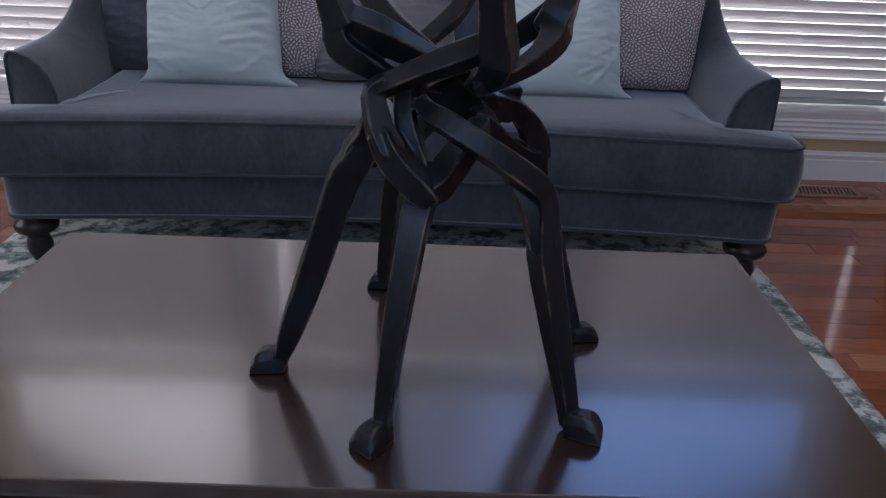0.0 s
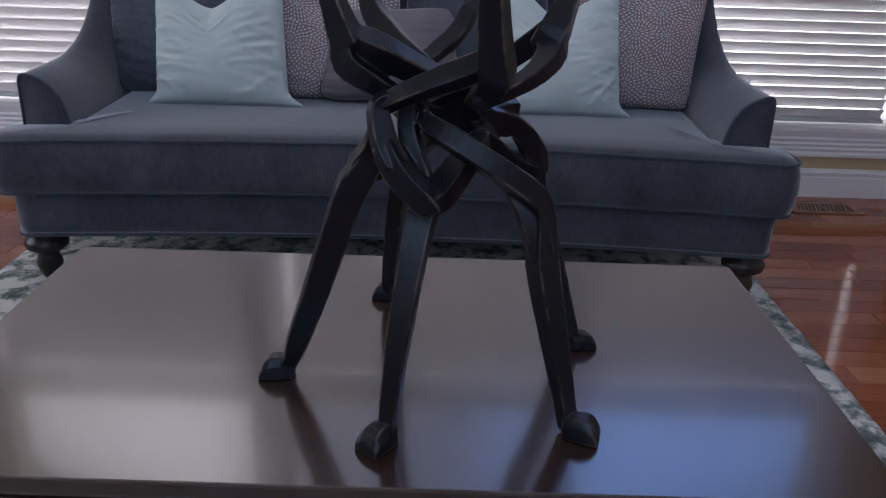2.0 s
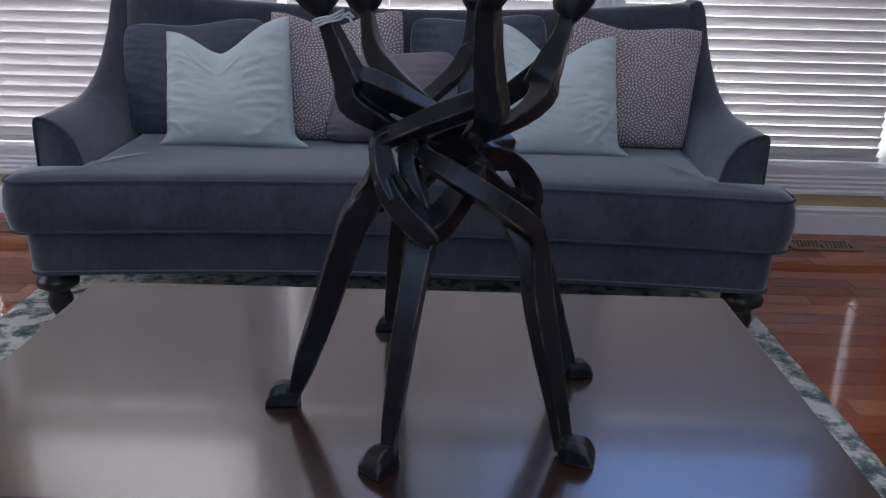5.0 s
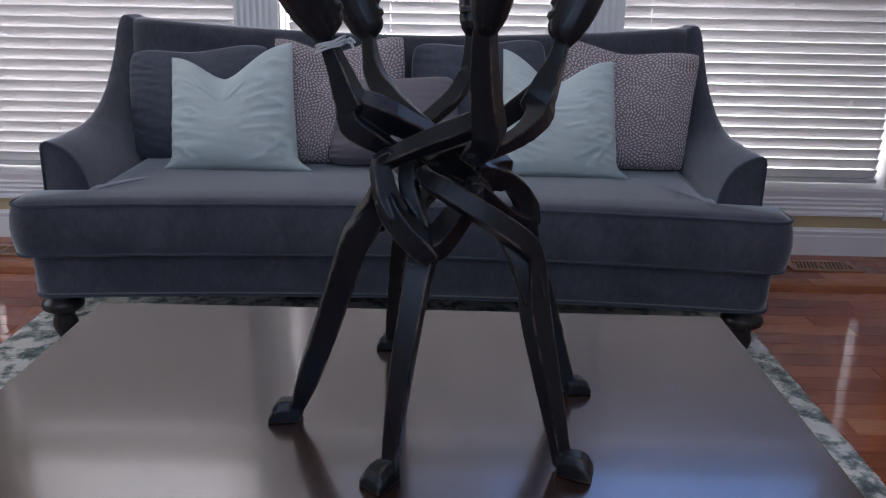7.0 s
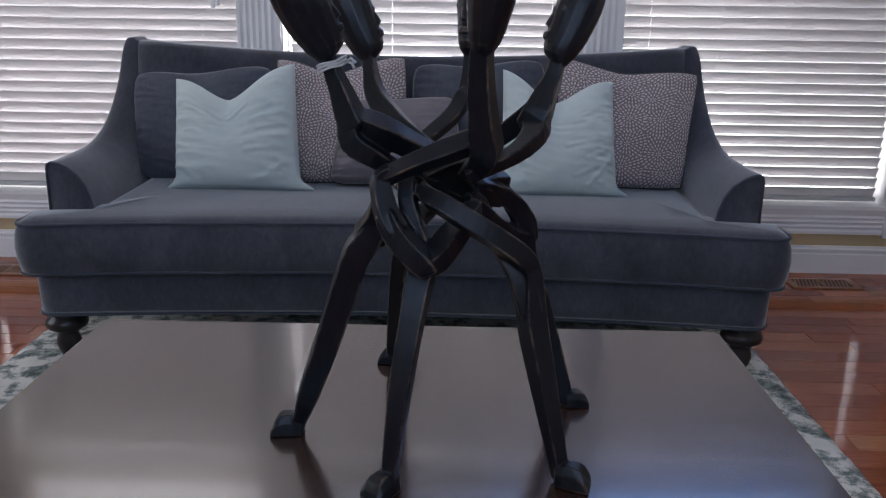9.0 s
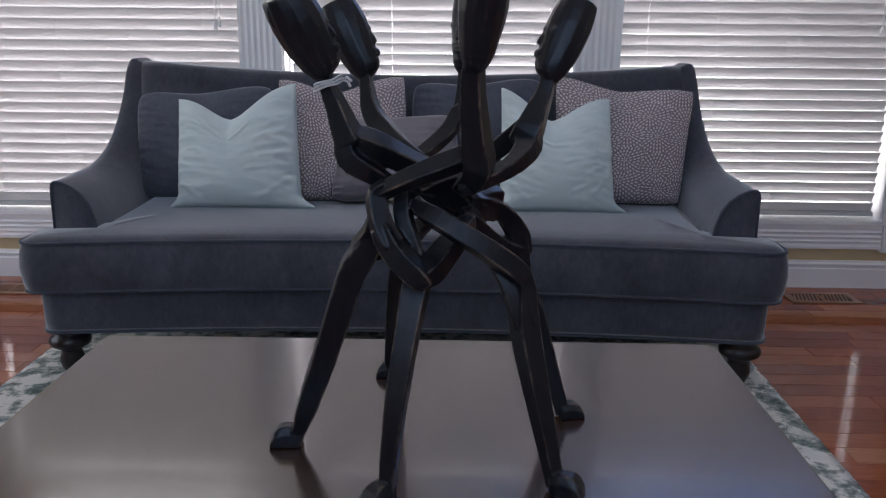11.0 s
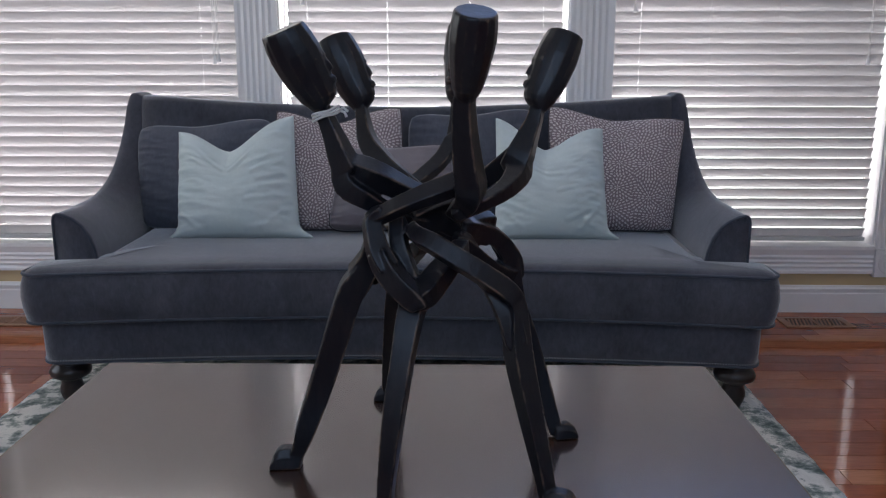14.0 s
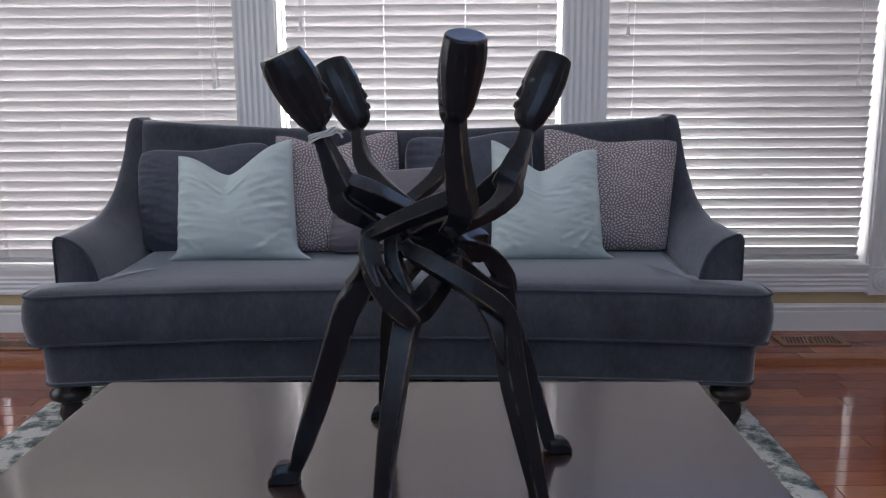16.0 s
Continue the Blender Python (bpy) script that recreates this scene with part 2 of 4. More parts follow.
def part(name, bm, mat, parent, label="", smooth=False, kind=""):
    ob = new(name, bm if isinstance(bm, bpy.types.Mesh) else to_mesh(name, bm, mat, smooth))
    ob.parent = parent
    if parent.parent is None:
        ob.matrix_parent_inverse = Matrix.Translation(-parent.location)
    return tagged(ob, label, kind=kind)


def solo(name, bm, mat, label="", category="", kind="", smooth=False, group=""):
    return tagged(new(name, to_mesh(name, bm, mat, smooth)), label, category, group, kind)


def box(bm, lo, hi, bevel=0.0):
    x0, y0, z0 = lo
    x1, y1, z1 = hi
    vs = [bm.verts.new(p) for p in ((x0, y0, z0), (x1, y0, z0), (x1, y1, z0), (x0, y1, z0), (x0, y0, z1), (x1, y0, z1), (x1, y1, z1), (x0, y1, z1))]
    fs = [bm.faces.new([vs[i] for i in f]) for f in ((0, 3, 2, 1), (4, 5, 6, 7), (0, 1, 5, 4), (1, 2, 6, 5), (2, 3, 7, 6), (3, 0, 4, 7))]
    if bevel:
        es = list({e for f in fs for e in f.edges})
        bmesh.ops.bevel(bm, geom=es, offset=bevel, segments=2, profile=0.6, affect="EDGES")


def rings(bm, loops, cap=True, closed=True):
    made = [[bm.verts.new(p) for p in loop] for loop in loops]
    for a, b in zip(made, made[1:]):
        n = len(a)
        for i in range(n if closed else n - 1):
            j = (i + 1) % n
            bm.faces.new((a[i], a[j], b[j], b[i]))
    if cap:
        bm.faces.new(made[0][::-1])
        bm.faces.new(made[-1])
    return made


def spline(points, steps):
    """Catmull-Rom through tuples of any length."""
    out = []
    n = len(points)
    for i in range(n - 1):
        p0, p1, p2, p3 = (np.array(points[max(0, min(n - 1, k))], float) for k in (i - 1, i, i + 1, i + 2))
        for s in range(steps):
            t = s / steps
            out.append(0.5 * (2 * p1 + (p2 - p0) * t + (2 * p0 - 5 * p1 + 4 * p2 - p3) * t * t + (3 * p1 - p0 - 3 * p2 + p3) * t ** 3))
    out.append(np.array(points[-1], float))
    return out


def tube(bm, pts, radius, sides=8, cap=True, flat=1.0, twist=0.0, loop=False):
    """A swept bar. radius: one number or one for each point."""
    pts = [Vector(p) for p in pts]
    loops, up = [], Vector((0, 0, 1))
    for i, p in enumerate(pts):
        if loop:
            d = pts[(i + 1) % len(pts)] - pts[i - 1]
        else:
            d = pts[min(i + 1, len(pts) - 1)] - pts[max(i - 1, 0)]
        d.normalize()
        if i == 0:
            up = Vector((0, 1, 0)) if abs(d.z) > 0.75 else Vector((0, 0, 1))
        side = d.cross(up).normalized()
        up = side.cross(d).normalized()
        r = radius[i] if isinstance(radius, (list, tuple)) else radius
        loops.append([p + r * (math.cos(a) * side + flat * math.sin(a) * up) for a in (twist + k * math.tau / sides for k in range(sides))])
    if loop:
        loops.append(loops[0])
        cap = False
    rings(bm, loops, cap)
    if loop:
        bmesh.ops.remove_doubles(bm, verts=bm.verts, dist=1e-6)


def lathe(bm, profile, at, sides=28):
    x, y, z = at
    rings(bm, [[(x + r * math.cos(a), y + r * math.sin(a), z + h) for a in (k * math.tau / sides for k in range(sides))] for r, h in profile])


# ---- the room ----
WALL_Y = 3.48
OPENINGS = ((-1.93, -0.757), (-0.58, 0.633), (0.816, 1.985))
Z0, Z1, T0, T1, CEILING = 0.29, 1.98, 2.08, 3.80, 4.10

bm = bmesh.new()
cuts = [-3.4, *(v for o in OPENINGS for v in o), 3.4]
for i in range(len(cuts) - 1):
    a, b = cuts[i], cuts[i + 1]
    spans = ((0, CEILING),) if i % 2 == 0 else ((0, Z0), (Z1, T0), (T1, CEILING))
    for lo, hi in spans:
        box(bm, (a, WALL_Y, lo), (b, WALL_Y + 0.14, hi))
solo("wall_north", bm, WALL, "beige painted wall below the white window trim", "wall", "structure")
south = (((-3.54, -1.74, 0), (-1.5, -1.6, CEILING)), ((1.5, -1.74, 0), (3.54, -1.6, CEILING)), ((-1.5, -1.74, 0), (1.5, -1.6, 1.4)), ((-1.5, -1.74, 2.8), (1.5, -1.6, CEILING)))
for name, boxes in (("wall_south", south), ("wall_west", (((-3.54, -1.6, 0), (-3.4, 1.0, CEILING)), ((-3.54, 2.8, 0), (-3.4, WALL_Y + 0.14, CEILING)), ((-3.54, 1.0, 0), (-3.4, 2.8, 0.35)), ((-3.54, 1.0, 2.25), (-3.4, 2.8, CEILING)))), ("wall_east", (((3.4, -1.6, 0), (3.54, WALL_Y + 0.14, CEILING)),))):
    bm = bmesh.new()
    for lo, hi in boxes:
        box(bm, lo, hi)
    solo(name, bm, ROOMWALL, "plain painted living room wall", "wall", "structure")
bm = bmesh.new()
box(bm, (-3.54, -1.74, CEILING), (3.54, WALL_Y + 0.14, CEILING + 0.1))
solo("ceiling", bm, CEIL, "plain white painted ceiling", "ceiling", "structure")

# baseboard with a stepped cap
bm = bmesh.new()
prof = ((0.0, 0.0), (-0.016, 0.0), (-0.016, 0.085), (-0.012, 0.090), (-0.012, 0.097), (-0.018, 0.101), (-0.018, 0.108), (-0.010, 0.114), (-0.006, 0.122), (0.0, 0.122))
rings(bm, [[(x, WALL_Y + dy, z) for dy, z in prof] for x in (-3.39, 3.39)])
solo("baseboard", bm, TRIM, "white painted baseboard with a moulded cap", "baseboard", "structure")


def fluted(bm, length, width, axis, origin, flutes, depth=0.022):
    """A casing board with rounded flutes, its face towards the room."""
    pts = [(0, 0), (0, depth)]
    edge = 0.012
    w = (width - 2 * edge) / flutes
    for k in range(flutes):
        s = edge + k * w
        pts.append((s, depth))
        for q in (0.25, 0.5, 0.75):
            pts.append((s + w * (0.12 + 0.76 * q), depth - 0.0045 * math.sin(q * math.pi)))
    pts += [(width, depth), (width, 0)]
    loops = []
    for s in (0, length):
        if axis == "z":
            loops.append([(origin[0] + u, origin[1] - d, origin[2] + s) for u, d in pts])
        else:
            loops.append([(origin[0] + s, origin[1] - d, origin[2] + u) for u, d in pts])
    rings(bm, loops)


posts = ((-2.05, -1.93), (-0.757, -0.58), (0.633, 0.816), (1.985, 2.105))
for i, (a, b) in enumerate(posts):
    bm = bmesh.new()
    wide = b - a
    fluted(bm, 3.6, wide, "z", (a, WALL_Y, Z0 + 0.001), 6 if wide > 0.15 else 4)
    solo("trim_post_%d" % (i + 1), bm, TRIM, "white fluted window casing post", "window trim", "structure")
bm = bmesh.new()
fluted(bm, 3.915, 0.105, "x", (-1.93, WALL_Y, 0.178), 4)
solo("trim_apron", bm, TRIM, "white fluted casing board below the windows", "window trim", "structure")
for i, x in enumerate((-2.055, 1.985)):
    bm = bmesh.new()
    box(bm, (x, WALL_Y - 0.032, 0.165), (x + 0.125, WALL_Y, Z0), 0.004)
    for r, d in ((0.045, 0.006), (0.030, 0.010), (0.014, 0.014)):
        cx, cz = x + 0.062, 0.228
        rings(bm, [[(cx + k * r * math.cos(a), WALL_Y - 0.032 - dd, cz + k * r * math.sin(a)) for a in (j * math.tau / 20 for j in range(20))] for k, dd in ((1.1, -0.001), (1.0, d * 0.7), (0.8, d))])
    solo("trim_corner_block_%d" % (i + 1), bm, TRIM, "white square corner block with a turned rosette", "window trim", "structure")

for i, (a, b) in enumerate(OPENINGS):
    win = thing("window_%d" % (i + 1), ((a + b) / 2, WALL_Y + 0.1, Z0), "white framed window behind a closed blind", "window", kind="structure")
    bm = bmesh.new()
    box(bm, (a, WALL_Y - 0.026, Z0 - 0.007), (b, WALL_Y + 0.13, Z0 + 0.012), 0.003)
    part("window_sill", bm, TRIM, win)
    bm = bmesh.new()
    top = Z1
    for lo, hi in (((a - 0.001, Z0 + 0.012), (a + 0.006, top)), ((b - 0.006, Z0 + 0.012), (b + 0.001, top)), ((a + 0.006, top - 0.006), (b - 0.006, top + 0.001))):
        box(bm, (lo[0], WALL_Y - 0.002, lo[1]), (hi[0], WALL_Y + 0.091, hi[1]))
    part("jamb", bm, TRIM, win)
    for z0, z1 in ((Z0 + 0.013, Z1), (T0, T1)):
        bm = bmesh.new()
        y0, y1 = WALL_Y + 0.092, WALL_Y + 0.128
        for lo, hi in (((a, z0), (a + 0.014, z1)), ((b - 0.014, z0), (b, z1)), ((a + 0.014, z0), (b - 0.014, z0 + 0.03)), ((a + 0.014, z1 - 0.03), (b - 0.014, z1))):
            box(bm, (lo[0], y0, lo[1]), (hi[0], y1, hi[1]), 0.003)
        part("window_frame", bm, TRIM, win)
        bm = bmesh.new()
        box(bm, (a + 0.015, WALL_Y + 0.105, z0 + 0.031), (b - 0.015, WALL_Y + 0.110, z1 - 0.031))
        part("pane", bm, GLASS, win).visible_shadow = False

# the window behind the camera
win = thing("window_4", (0, -1.6, 1.4), "white framed window facing the sofa", "window", kind="structure")
bm = bmesh.new()
for lo, hi in (((-1.5, 1.4), (-1.45, 2.8)), ((1.45, 1.4), (1.5, 2.8)), ((-1.45, 1.4), (1.45, 1.45)), ((-1.45, 2.75), (1.45, 2.8)), ((-0.5, 1.45), (-0.46, 2.75)), ((0.46, 1.45), (0.5, 2.75))):
    box(bm, (lo[0], -1.66, lo[1]), (hi[0], -1.61, hi[1]), 0.004)
part("window_frame", bm, TRIM, win)

# the window in the side wall
win = thing("window_5", (-3.4, 1.9, 0.35), "white framed window in the side wall", "window", kind="structure")
bm = bmesh.new()
for lo, hi in (((1.0, 0.35), (1.05, 2.25)), ((2.75, 0.35), (2.8, 2.25)), ((1.05, 0.35), (2.75, 0.40)), ((1.05, 2.20), (2.75, 2.25)), ((1.88, 0.40), (1.92, 2.20))):
    box(bm, (-3.46, lo[0], lo[1]), (-3.41, hi[0], hi[1]), 0.004)
part("window_frame", bm, TRIM, win)

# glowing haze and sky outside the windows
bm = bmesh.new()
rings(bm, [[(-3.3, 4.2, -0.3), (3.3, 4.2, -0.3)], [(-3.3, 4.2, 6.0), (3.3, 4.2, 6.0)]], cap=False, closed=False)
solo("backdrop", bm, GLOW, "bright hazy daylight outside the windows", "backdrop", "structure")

# ---- blinds ----
PITCH = 0.0437


def slat_mesh(length, tilt, slots):
    """A curved slat with a narrow slot for each ladder cord."""
    bm = bmesh.new()
    stations = [-length / 2] + [x + d for x in slots for d in (-0.0004, 0.0004)] + [length / 2]
    us = (-0.025, -0.019, 0.0, 0.019, 0.025)
    top = [[bm.verts.new((x, u, 0.0018 - 0.7 * (u * u - 0.000625))) for u in us] for x in stations]
    low = [[bm.verts.new((x, u, -0.0004 - 0.7 * (u * u - 0.000625))) for u in us] for x in stations]
    for i in range(len(stations) - 1):
        for k in range(4):
            if i % 2 == 0 or k in (0, 3):
                bm.faces.new((top[i][k], top[i + 1][k], top[i + 1][k + 1], top[i][k + 1]))
                bm.faces.new((low[i][k], low[i][k + 1], low[i + 1][k + 1], low[i + 1][k]))
        for k in (0, 4):
            bm.faces.new((top[i][k], low[i][k], low[i + 1][k], top[i + 1][k]))
    for i in (0, len(stations) - 1):
        bm.faces.new(top[i] + low[i][::-1])
    bmesh.ops.rotate(bm, verts=bm.verts, cent=(0, 0, 0), matrix=Matrix.Rotation(radians(-tilt), 3, "X"))
    return to_mesh("slat", bm, SLAT)


def blind(a, b, ladders, wands, label, gaps, tilt):
    y = WALL_Y + 0.045
    left, right = a + gaps[0], b - gaps[1]
    ob = thing("window_blind", ((a + b) / 2, y, Z0 + 0.02), label, "window blind", "blinds in the windows")
    mesh = slat_mesh(right - left, tilt, [x - (left + right) / 2 for x in ladders])
    n = int((Z1 - 0.06 - Z0 - 0.05) / PITCH)
    for k in range(n):
        s = part("slat", mesh, SLAT, ob)
        s.location = ((left + right) / 2 + random.uniform(-0.001, 0.001), y, Z0 + 0.060 + k * PITCH + random.uniform(-0.0003, 0.0003))
        s.rotation_euler = (random.uniform(-0.009, 0.009), random.uniform(-0.0003, 0.0003), 0)
    bm = bmesh.new()
    box(bm, (left, y - 0.024, Z0 + 0.026), (right, y + 0.024, Z0 + 0.043), 0.004)
    part("bottom_rail", bm, SLAT, ob)
    bm = bmesh.new()
    box(bm, (left, y - 0.03, Z1 - 0.055), (right, y + 0.03, Z1 - 0.004), 0.004)
    part("head_rail", bm, TRIM, ob)
    for x in ladders:
        bm = bmesh.new()
        for dx, dy in ((-0.003, -0.028), (0.003, 0.028)):
            tube(bm, [(x + dx, y + dy, Z0 + 0.03), (x + dx, y + dy, Z1 - 0.05)], 0.0006, 5)
        part("cord", bm, SLAT, ob)
    for x, z in wands:
        bm = bmesh.new()
        for dx in (-0.004, 0.005):
            tube(bm, [(x + dx * 0.4, y - 0.034, z + 0.01), (x + dx, y - 0.034, (z + Z1) / 2), (x + dx, y - 0.034, Z1 - 0.05)], 0.0014, 5)
        pull = part("pull_cord", bm, TRIM, ob)
        bm = bmesh.new()
        lathe(bm, ((0.002, 0.020), (0.006, 0.014), (0.0085, -0.008), (0.0095, -0.014), (0.007, -0.017)), (x, y - 0.034, z), 10)
        part("tassel", bm, TRIM, pull)
    return ob


blind(*OPENINGS[0], (-1.83, -1.538, -1.226, -0.92), ((-0.859, 1.09), (-0.842, 1.10)), "closed white slatted blind with a hanging pull cord", (0.02, 0.016), 67.0)
blind(*OPENINGS[1], (-0.465, -0.127, 0.22, 0.53), ((-0.478, 1.33),), "closed white slatted blind in the middle window", (0.032, 0.022), 58.0)
blind(*OPENINGS[2], (0.938, 1.228, 1.507, 1.801), ((0.905, 1.30), (1.883, 1.085)), "closed white slatted blind with two hanging pull cords", (0.012, 0.028), 58.5)

# ---- sofa ----
sofa = thing("sofa", (-0.01, 2.75, 0.012), "grey-blue velvet sofa with sloped arms and nailhead trim", "sofa")


def front(x, y, half, depth):
    return y + depth * max(0.0, 1 - (x / half) ** 2)


def outline(half, y_front, bow, corner, y_arm, half_in, y_back):
    """The plan of a sofa layer: bowed front, rounded front corners, narrower behind the arms where half_in is less than half."""
    pts = []
    for k in range(7):
        a = math.pi + k * math.pi / 12
        pts.append((-half + corner + corner * math.cos(a), y_front + corner + corner * math.sin(a)))
    for k in range(1, 24):
        x = (-1 + k / 12) * (half - corner)
        pts.append((x, front(x, y_front, half - corner, bow)))
    for k in range(7):
        a = 1.5 * math.pi + k * math.pi / 12
        pts.append((half - corner + corner * math.cos(a), y_front + corner + corner * math.sin(a)))
    pts += [(half, y_arm), (half_in, y_arm + 0.002), (half_in, y_back), (-half_in, y_back), (-half_in, y_arm + 0.002), (-half, y_arm)]
    return pts


def swell(pts, d):
    out = []
    n = len(pts)
    for i, (x, y) in enumerate(pts):
        (x0, y0), (x1, y1) = pts[i - 1], pts[(i + 1) % n]
        nx, ny = y1 - y0, x0 - x1
        l = math.hypot(nx, ny) or 1
        out.append((x + d * nx / l, y + d * ny / l))
    return out


CX = -0.008


def rise(x):
    """The seat lifts a little towards its middle."""
    return 0.008 * max(0.0, 1 - (x / 1.1) ** 2)


plan = [(x + CX, y) for x, y in outline(1.130, 2.270, 0.060, 0.055, 2.42, 0.958, 3.03)]
bm = bmesh.new()
loops = []
for z, d in ((0.300, -0.02), (0.303, -0.006), (0.312, 0.002), (0.345, 0.010), (0.385, 0.014), (0.425, 0.010), (0.452, 0.002), (0.462, -0.006), (0.469, -0.018), (0.4745, -0.035)):
    loops.append([(x, y, z + rise(x)) for x, y in swell(plan, d)])
inner = swell(plan, -0.035)
for s, half, z in ((0.74, 0.915, 0.4785), (0.42, 0.86, 0.482), (0.1, 0.80, 0.484)):
    loops.append([(CX + max(-half, min(half, x - CX)), 2.66 + (y - 2.66) * (s if y < 2.66 else 0.4 + 0.6 * s), z + rise(max(-half, min(half, x - CX)))) for x, y in inner])
rings(bm, loops)
cushion = part("seat_cushion", bm, SOFA, sofa, "one long thick velvet seat cushion", True)
line = swell(plan, 0.002)
line = line[-1:] + line[:38]
for z, r in ((0.458, 0.0052), (0.308, 0.0045)):
    bm = bmesh.new()
    tube(bm, [(x, y, z + rise(x)) for x, y in line], r, 8)
    part("welt", bm, WELT, cushion, smooth=True)

# pale raised strip painted in for a streak of light on the seat
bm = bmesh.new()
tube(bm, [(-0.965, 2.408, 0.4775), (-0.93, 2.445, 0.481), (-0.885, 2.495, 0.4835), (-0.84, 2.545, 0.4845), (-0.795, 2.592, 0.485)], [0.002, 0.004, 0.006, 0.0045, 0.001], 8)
part("relief", bm, fabric("light_streak", (0.42, 0.43, 0.46), (0.55, 0.56, 0.58), 700, 0.6), cushion, "pale raised strip in place of a streak of light", True)

plan = [(x + CX, y) for x, y in outline(1.116, 2.325, 0.058, 0.06, 2.6, 1.116, 3.24)]
bm = bmesh.new()
rings(bm, [[(x, y, z + 0.5 * rise(x)) for x, y in swell(plan, d)] for z, d in ((0.163, -0.006), (0.165, 0.0), (0.20, 0.001), (0.29, 0.003), (0.302, 0.001), (0.306, -0.01))])
part("base", bm, SOFA, sofa, "velvet sofa base rail", True)
bm = bmesh.new()
path = [Vector((x, y, 0.171 + 0.5 * rise(x))) for x, y in swell(plan, 0.002)[:38]]
left_over = 0.0
for a, b in zip(path, path[1:]):
    d = (b - a)
    s = left_over
    while s < d.length:
        p = a + d.normalized() * s
        nrm = Vector((d.y, -d.x, 0)).normalized()
        t = d.normalized()
        ring = [p + 0.0030 * (math.cos(k * math.tau / 6) * t + math.sin(k * math.tau / 6) * Vector((0, 0, 1))) for k in range(6)]
        vs = [bm.verts.new(q) for q in ring]
        tip = bm.verts.new(p + nrm * 0.003)
        for k in range(6):
            bm.faces.new((vs[k], vs[(k + 1) % 6], tip))
        s += 0.0080
    left_over = s - d.length
part("nailhead_trim", bm, NAIL, sofa, "row of small pewter nailheads", True, "stuff")
bm = bmesh.new()
tube(bm, [(x, y, 0.162 + 0.5 * rise(x)) for x, y in swell(plan, 0.001)[:38]], 0.004, 8)
part("welt", bm, WELT, sofa, smooth=True)

ARM = ((2.398, 0.604, 0.0, 0.128), (2.402, 0.618, 0.0, 0.132), (2.412, 0.622, 0.0, 0.133), (2.54, 0.626, 0.002, 0.128), (2.68, 0.634, 0.003, 0.12), (2.80, 0.664, 0.003, 0.112), (2.90, 0.715, 0.003, 0.105), (2.98, 0.785, 0.004, 0.098), (3.04, 0.860, 0.006, 0.09), (3.075, 0.925, 0.008, 0.08), (3.10, 0.958, 0.012, 0.074), (3.12, 0.966, 0.014, 0.072), (3.22, 0.966, 0.016, 0.072), (3.235, 0.955, 0.018, 0.07))


def arm_profile(h, w):
    z0 = 0.300
    drop = min(1.0, (0.80 - min(h, 0.80)) / 0.17 + 0.25)
    return ((0.0, z0), (0.0, (z0 + h) / 2), (0.0, h - 0.02), (0.004, h - 0.006), (0.013, h), (0.03, h - 0.001 - 0.002 * drop), (w * 0.45, h - 0.014 * drop - 0.002), (w * 0.66, h - 0.034 * drop - 0.004), (w * 0.82, h - 0.062 * drop - 0.008), (w * 0.93, h - 0.098 * drop - 0.014), (w * 0.99, h - 0.135 * drop - 0.03), (w, h - 0.16 * drop - 0.06), (w, z0))


for side in (-1, 1):
    bm = bmesh.new()
    loops = []
    for y, h, off, w in spline(ARM, 3):
        xo = CX + side * (1.062 + 0.006 - off) - 0.020 * max(0.0, min(1.0, (y - 2.5) / 0.6))
        loops.append([(xo - side * u, y, z) for u, z in arm_profile(h, w)])
    rings(bm, loops)
    arm = part("arm", bm, SOFA, sofa, "sloped velvet arm rising into the back", True)
    bm = bmesh.new()
    xo = CX + side * 1.068
    tube(bm, [(xo - side * u, 2.399, z) for u, z in arm_profile(0.620, 0.132)[1:-1]], 0.0045, 8)
    part("welt", bm, WELT, arm, smooth=True)

# the back: a bowed panel whose top dips in the middle
bm = bmesh.new()
loops = []
for k in range(25):
    x = -0.992 + 1.984 * k / 24
    q = (x / 0.992) ** 2
    top = 0.914 + 0.044 * q
    lift = 0.020 * (1 - q)
    prof = ((2.985, 0.30), (2.992, 0.48), (3.02 + lift, 0.72), (3.048 + lift, top - 0.05), (3.056 + lift, top - 0.018), (3.072 + lift, top - 0.003), (3.10 + lift, top), (3.18, top - 0.002), (3.212, top - 0.012), (3.225, top - 0.05), (3.235, 0.30))
    loops.append([(CX - 0.018 + x, y, z) for y, z in prof])
rings(bm, loops)
part("backrest", bm, SOFA, sofa, "velvet back panel with a gently dipping top", True)

bm = bmesh.new()
lathe(bm, ((0.050, 0.152), (0.052, 0.146), (0.044, 0.139), (0.046, 0.133), (0.058, 0.124), (0.064, 0.110), (0.060, 0.096), (0.044, 0.086), (0.033, 0.080), (0.031, 0.070), (0.036, 0.055), (0.038, 0.042), (0.033, 0.022), (0.026, 0.008), (0.024, 0.0)), (0, 0, 0.0))
legs = to_mesh("leg", bm, LEGWOOD, True)
for x, y in ((-1.058, 2.385), (1.042, 2.385), (-1.03, 3.17), (1.015, 3.17)):
    part("leg", legs, LEGWOOD, sofa, "dark turned bun foot").location = (x, y, 0.0125)


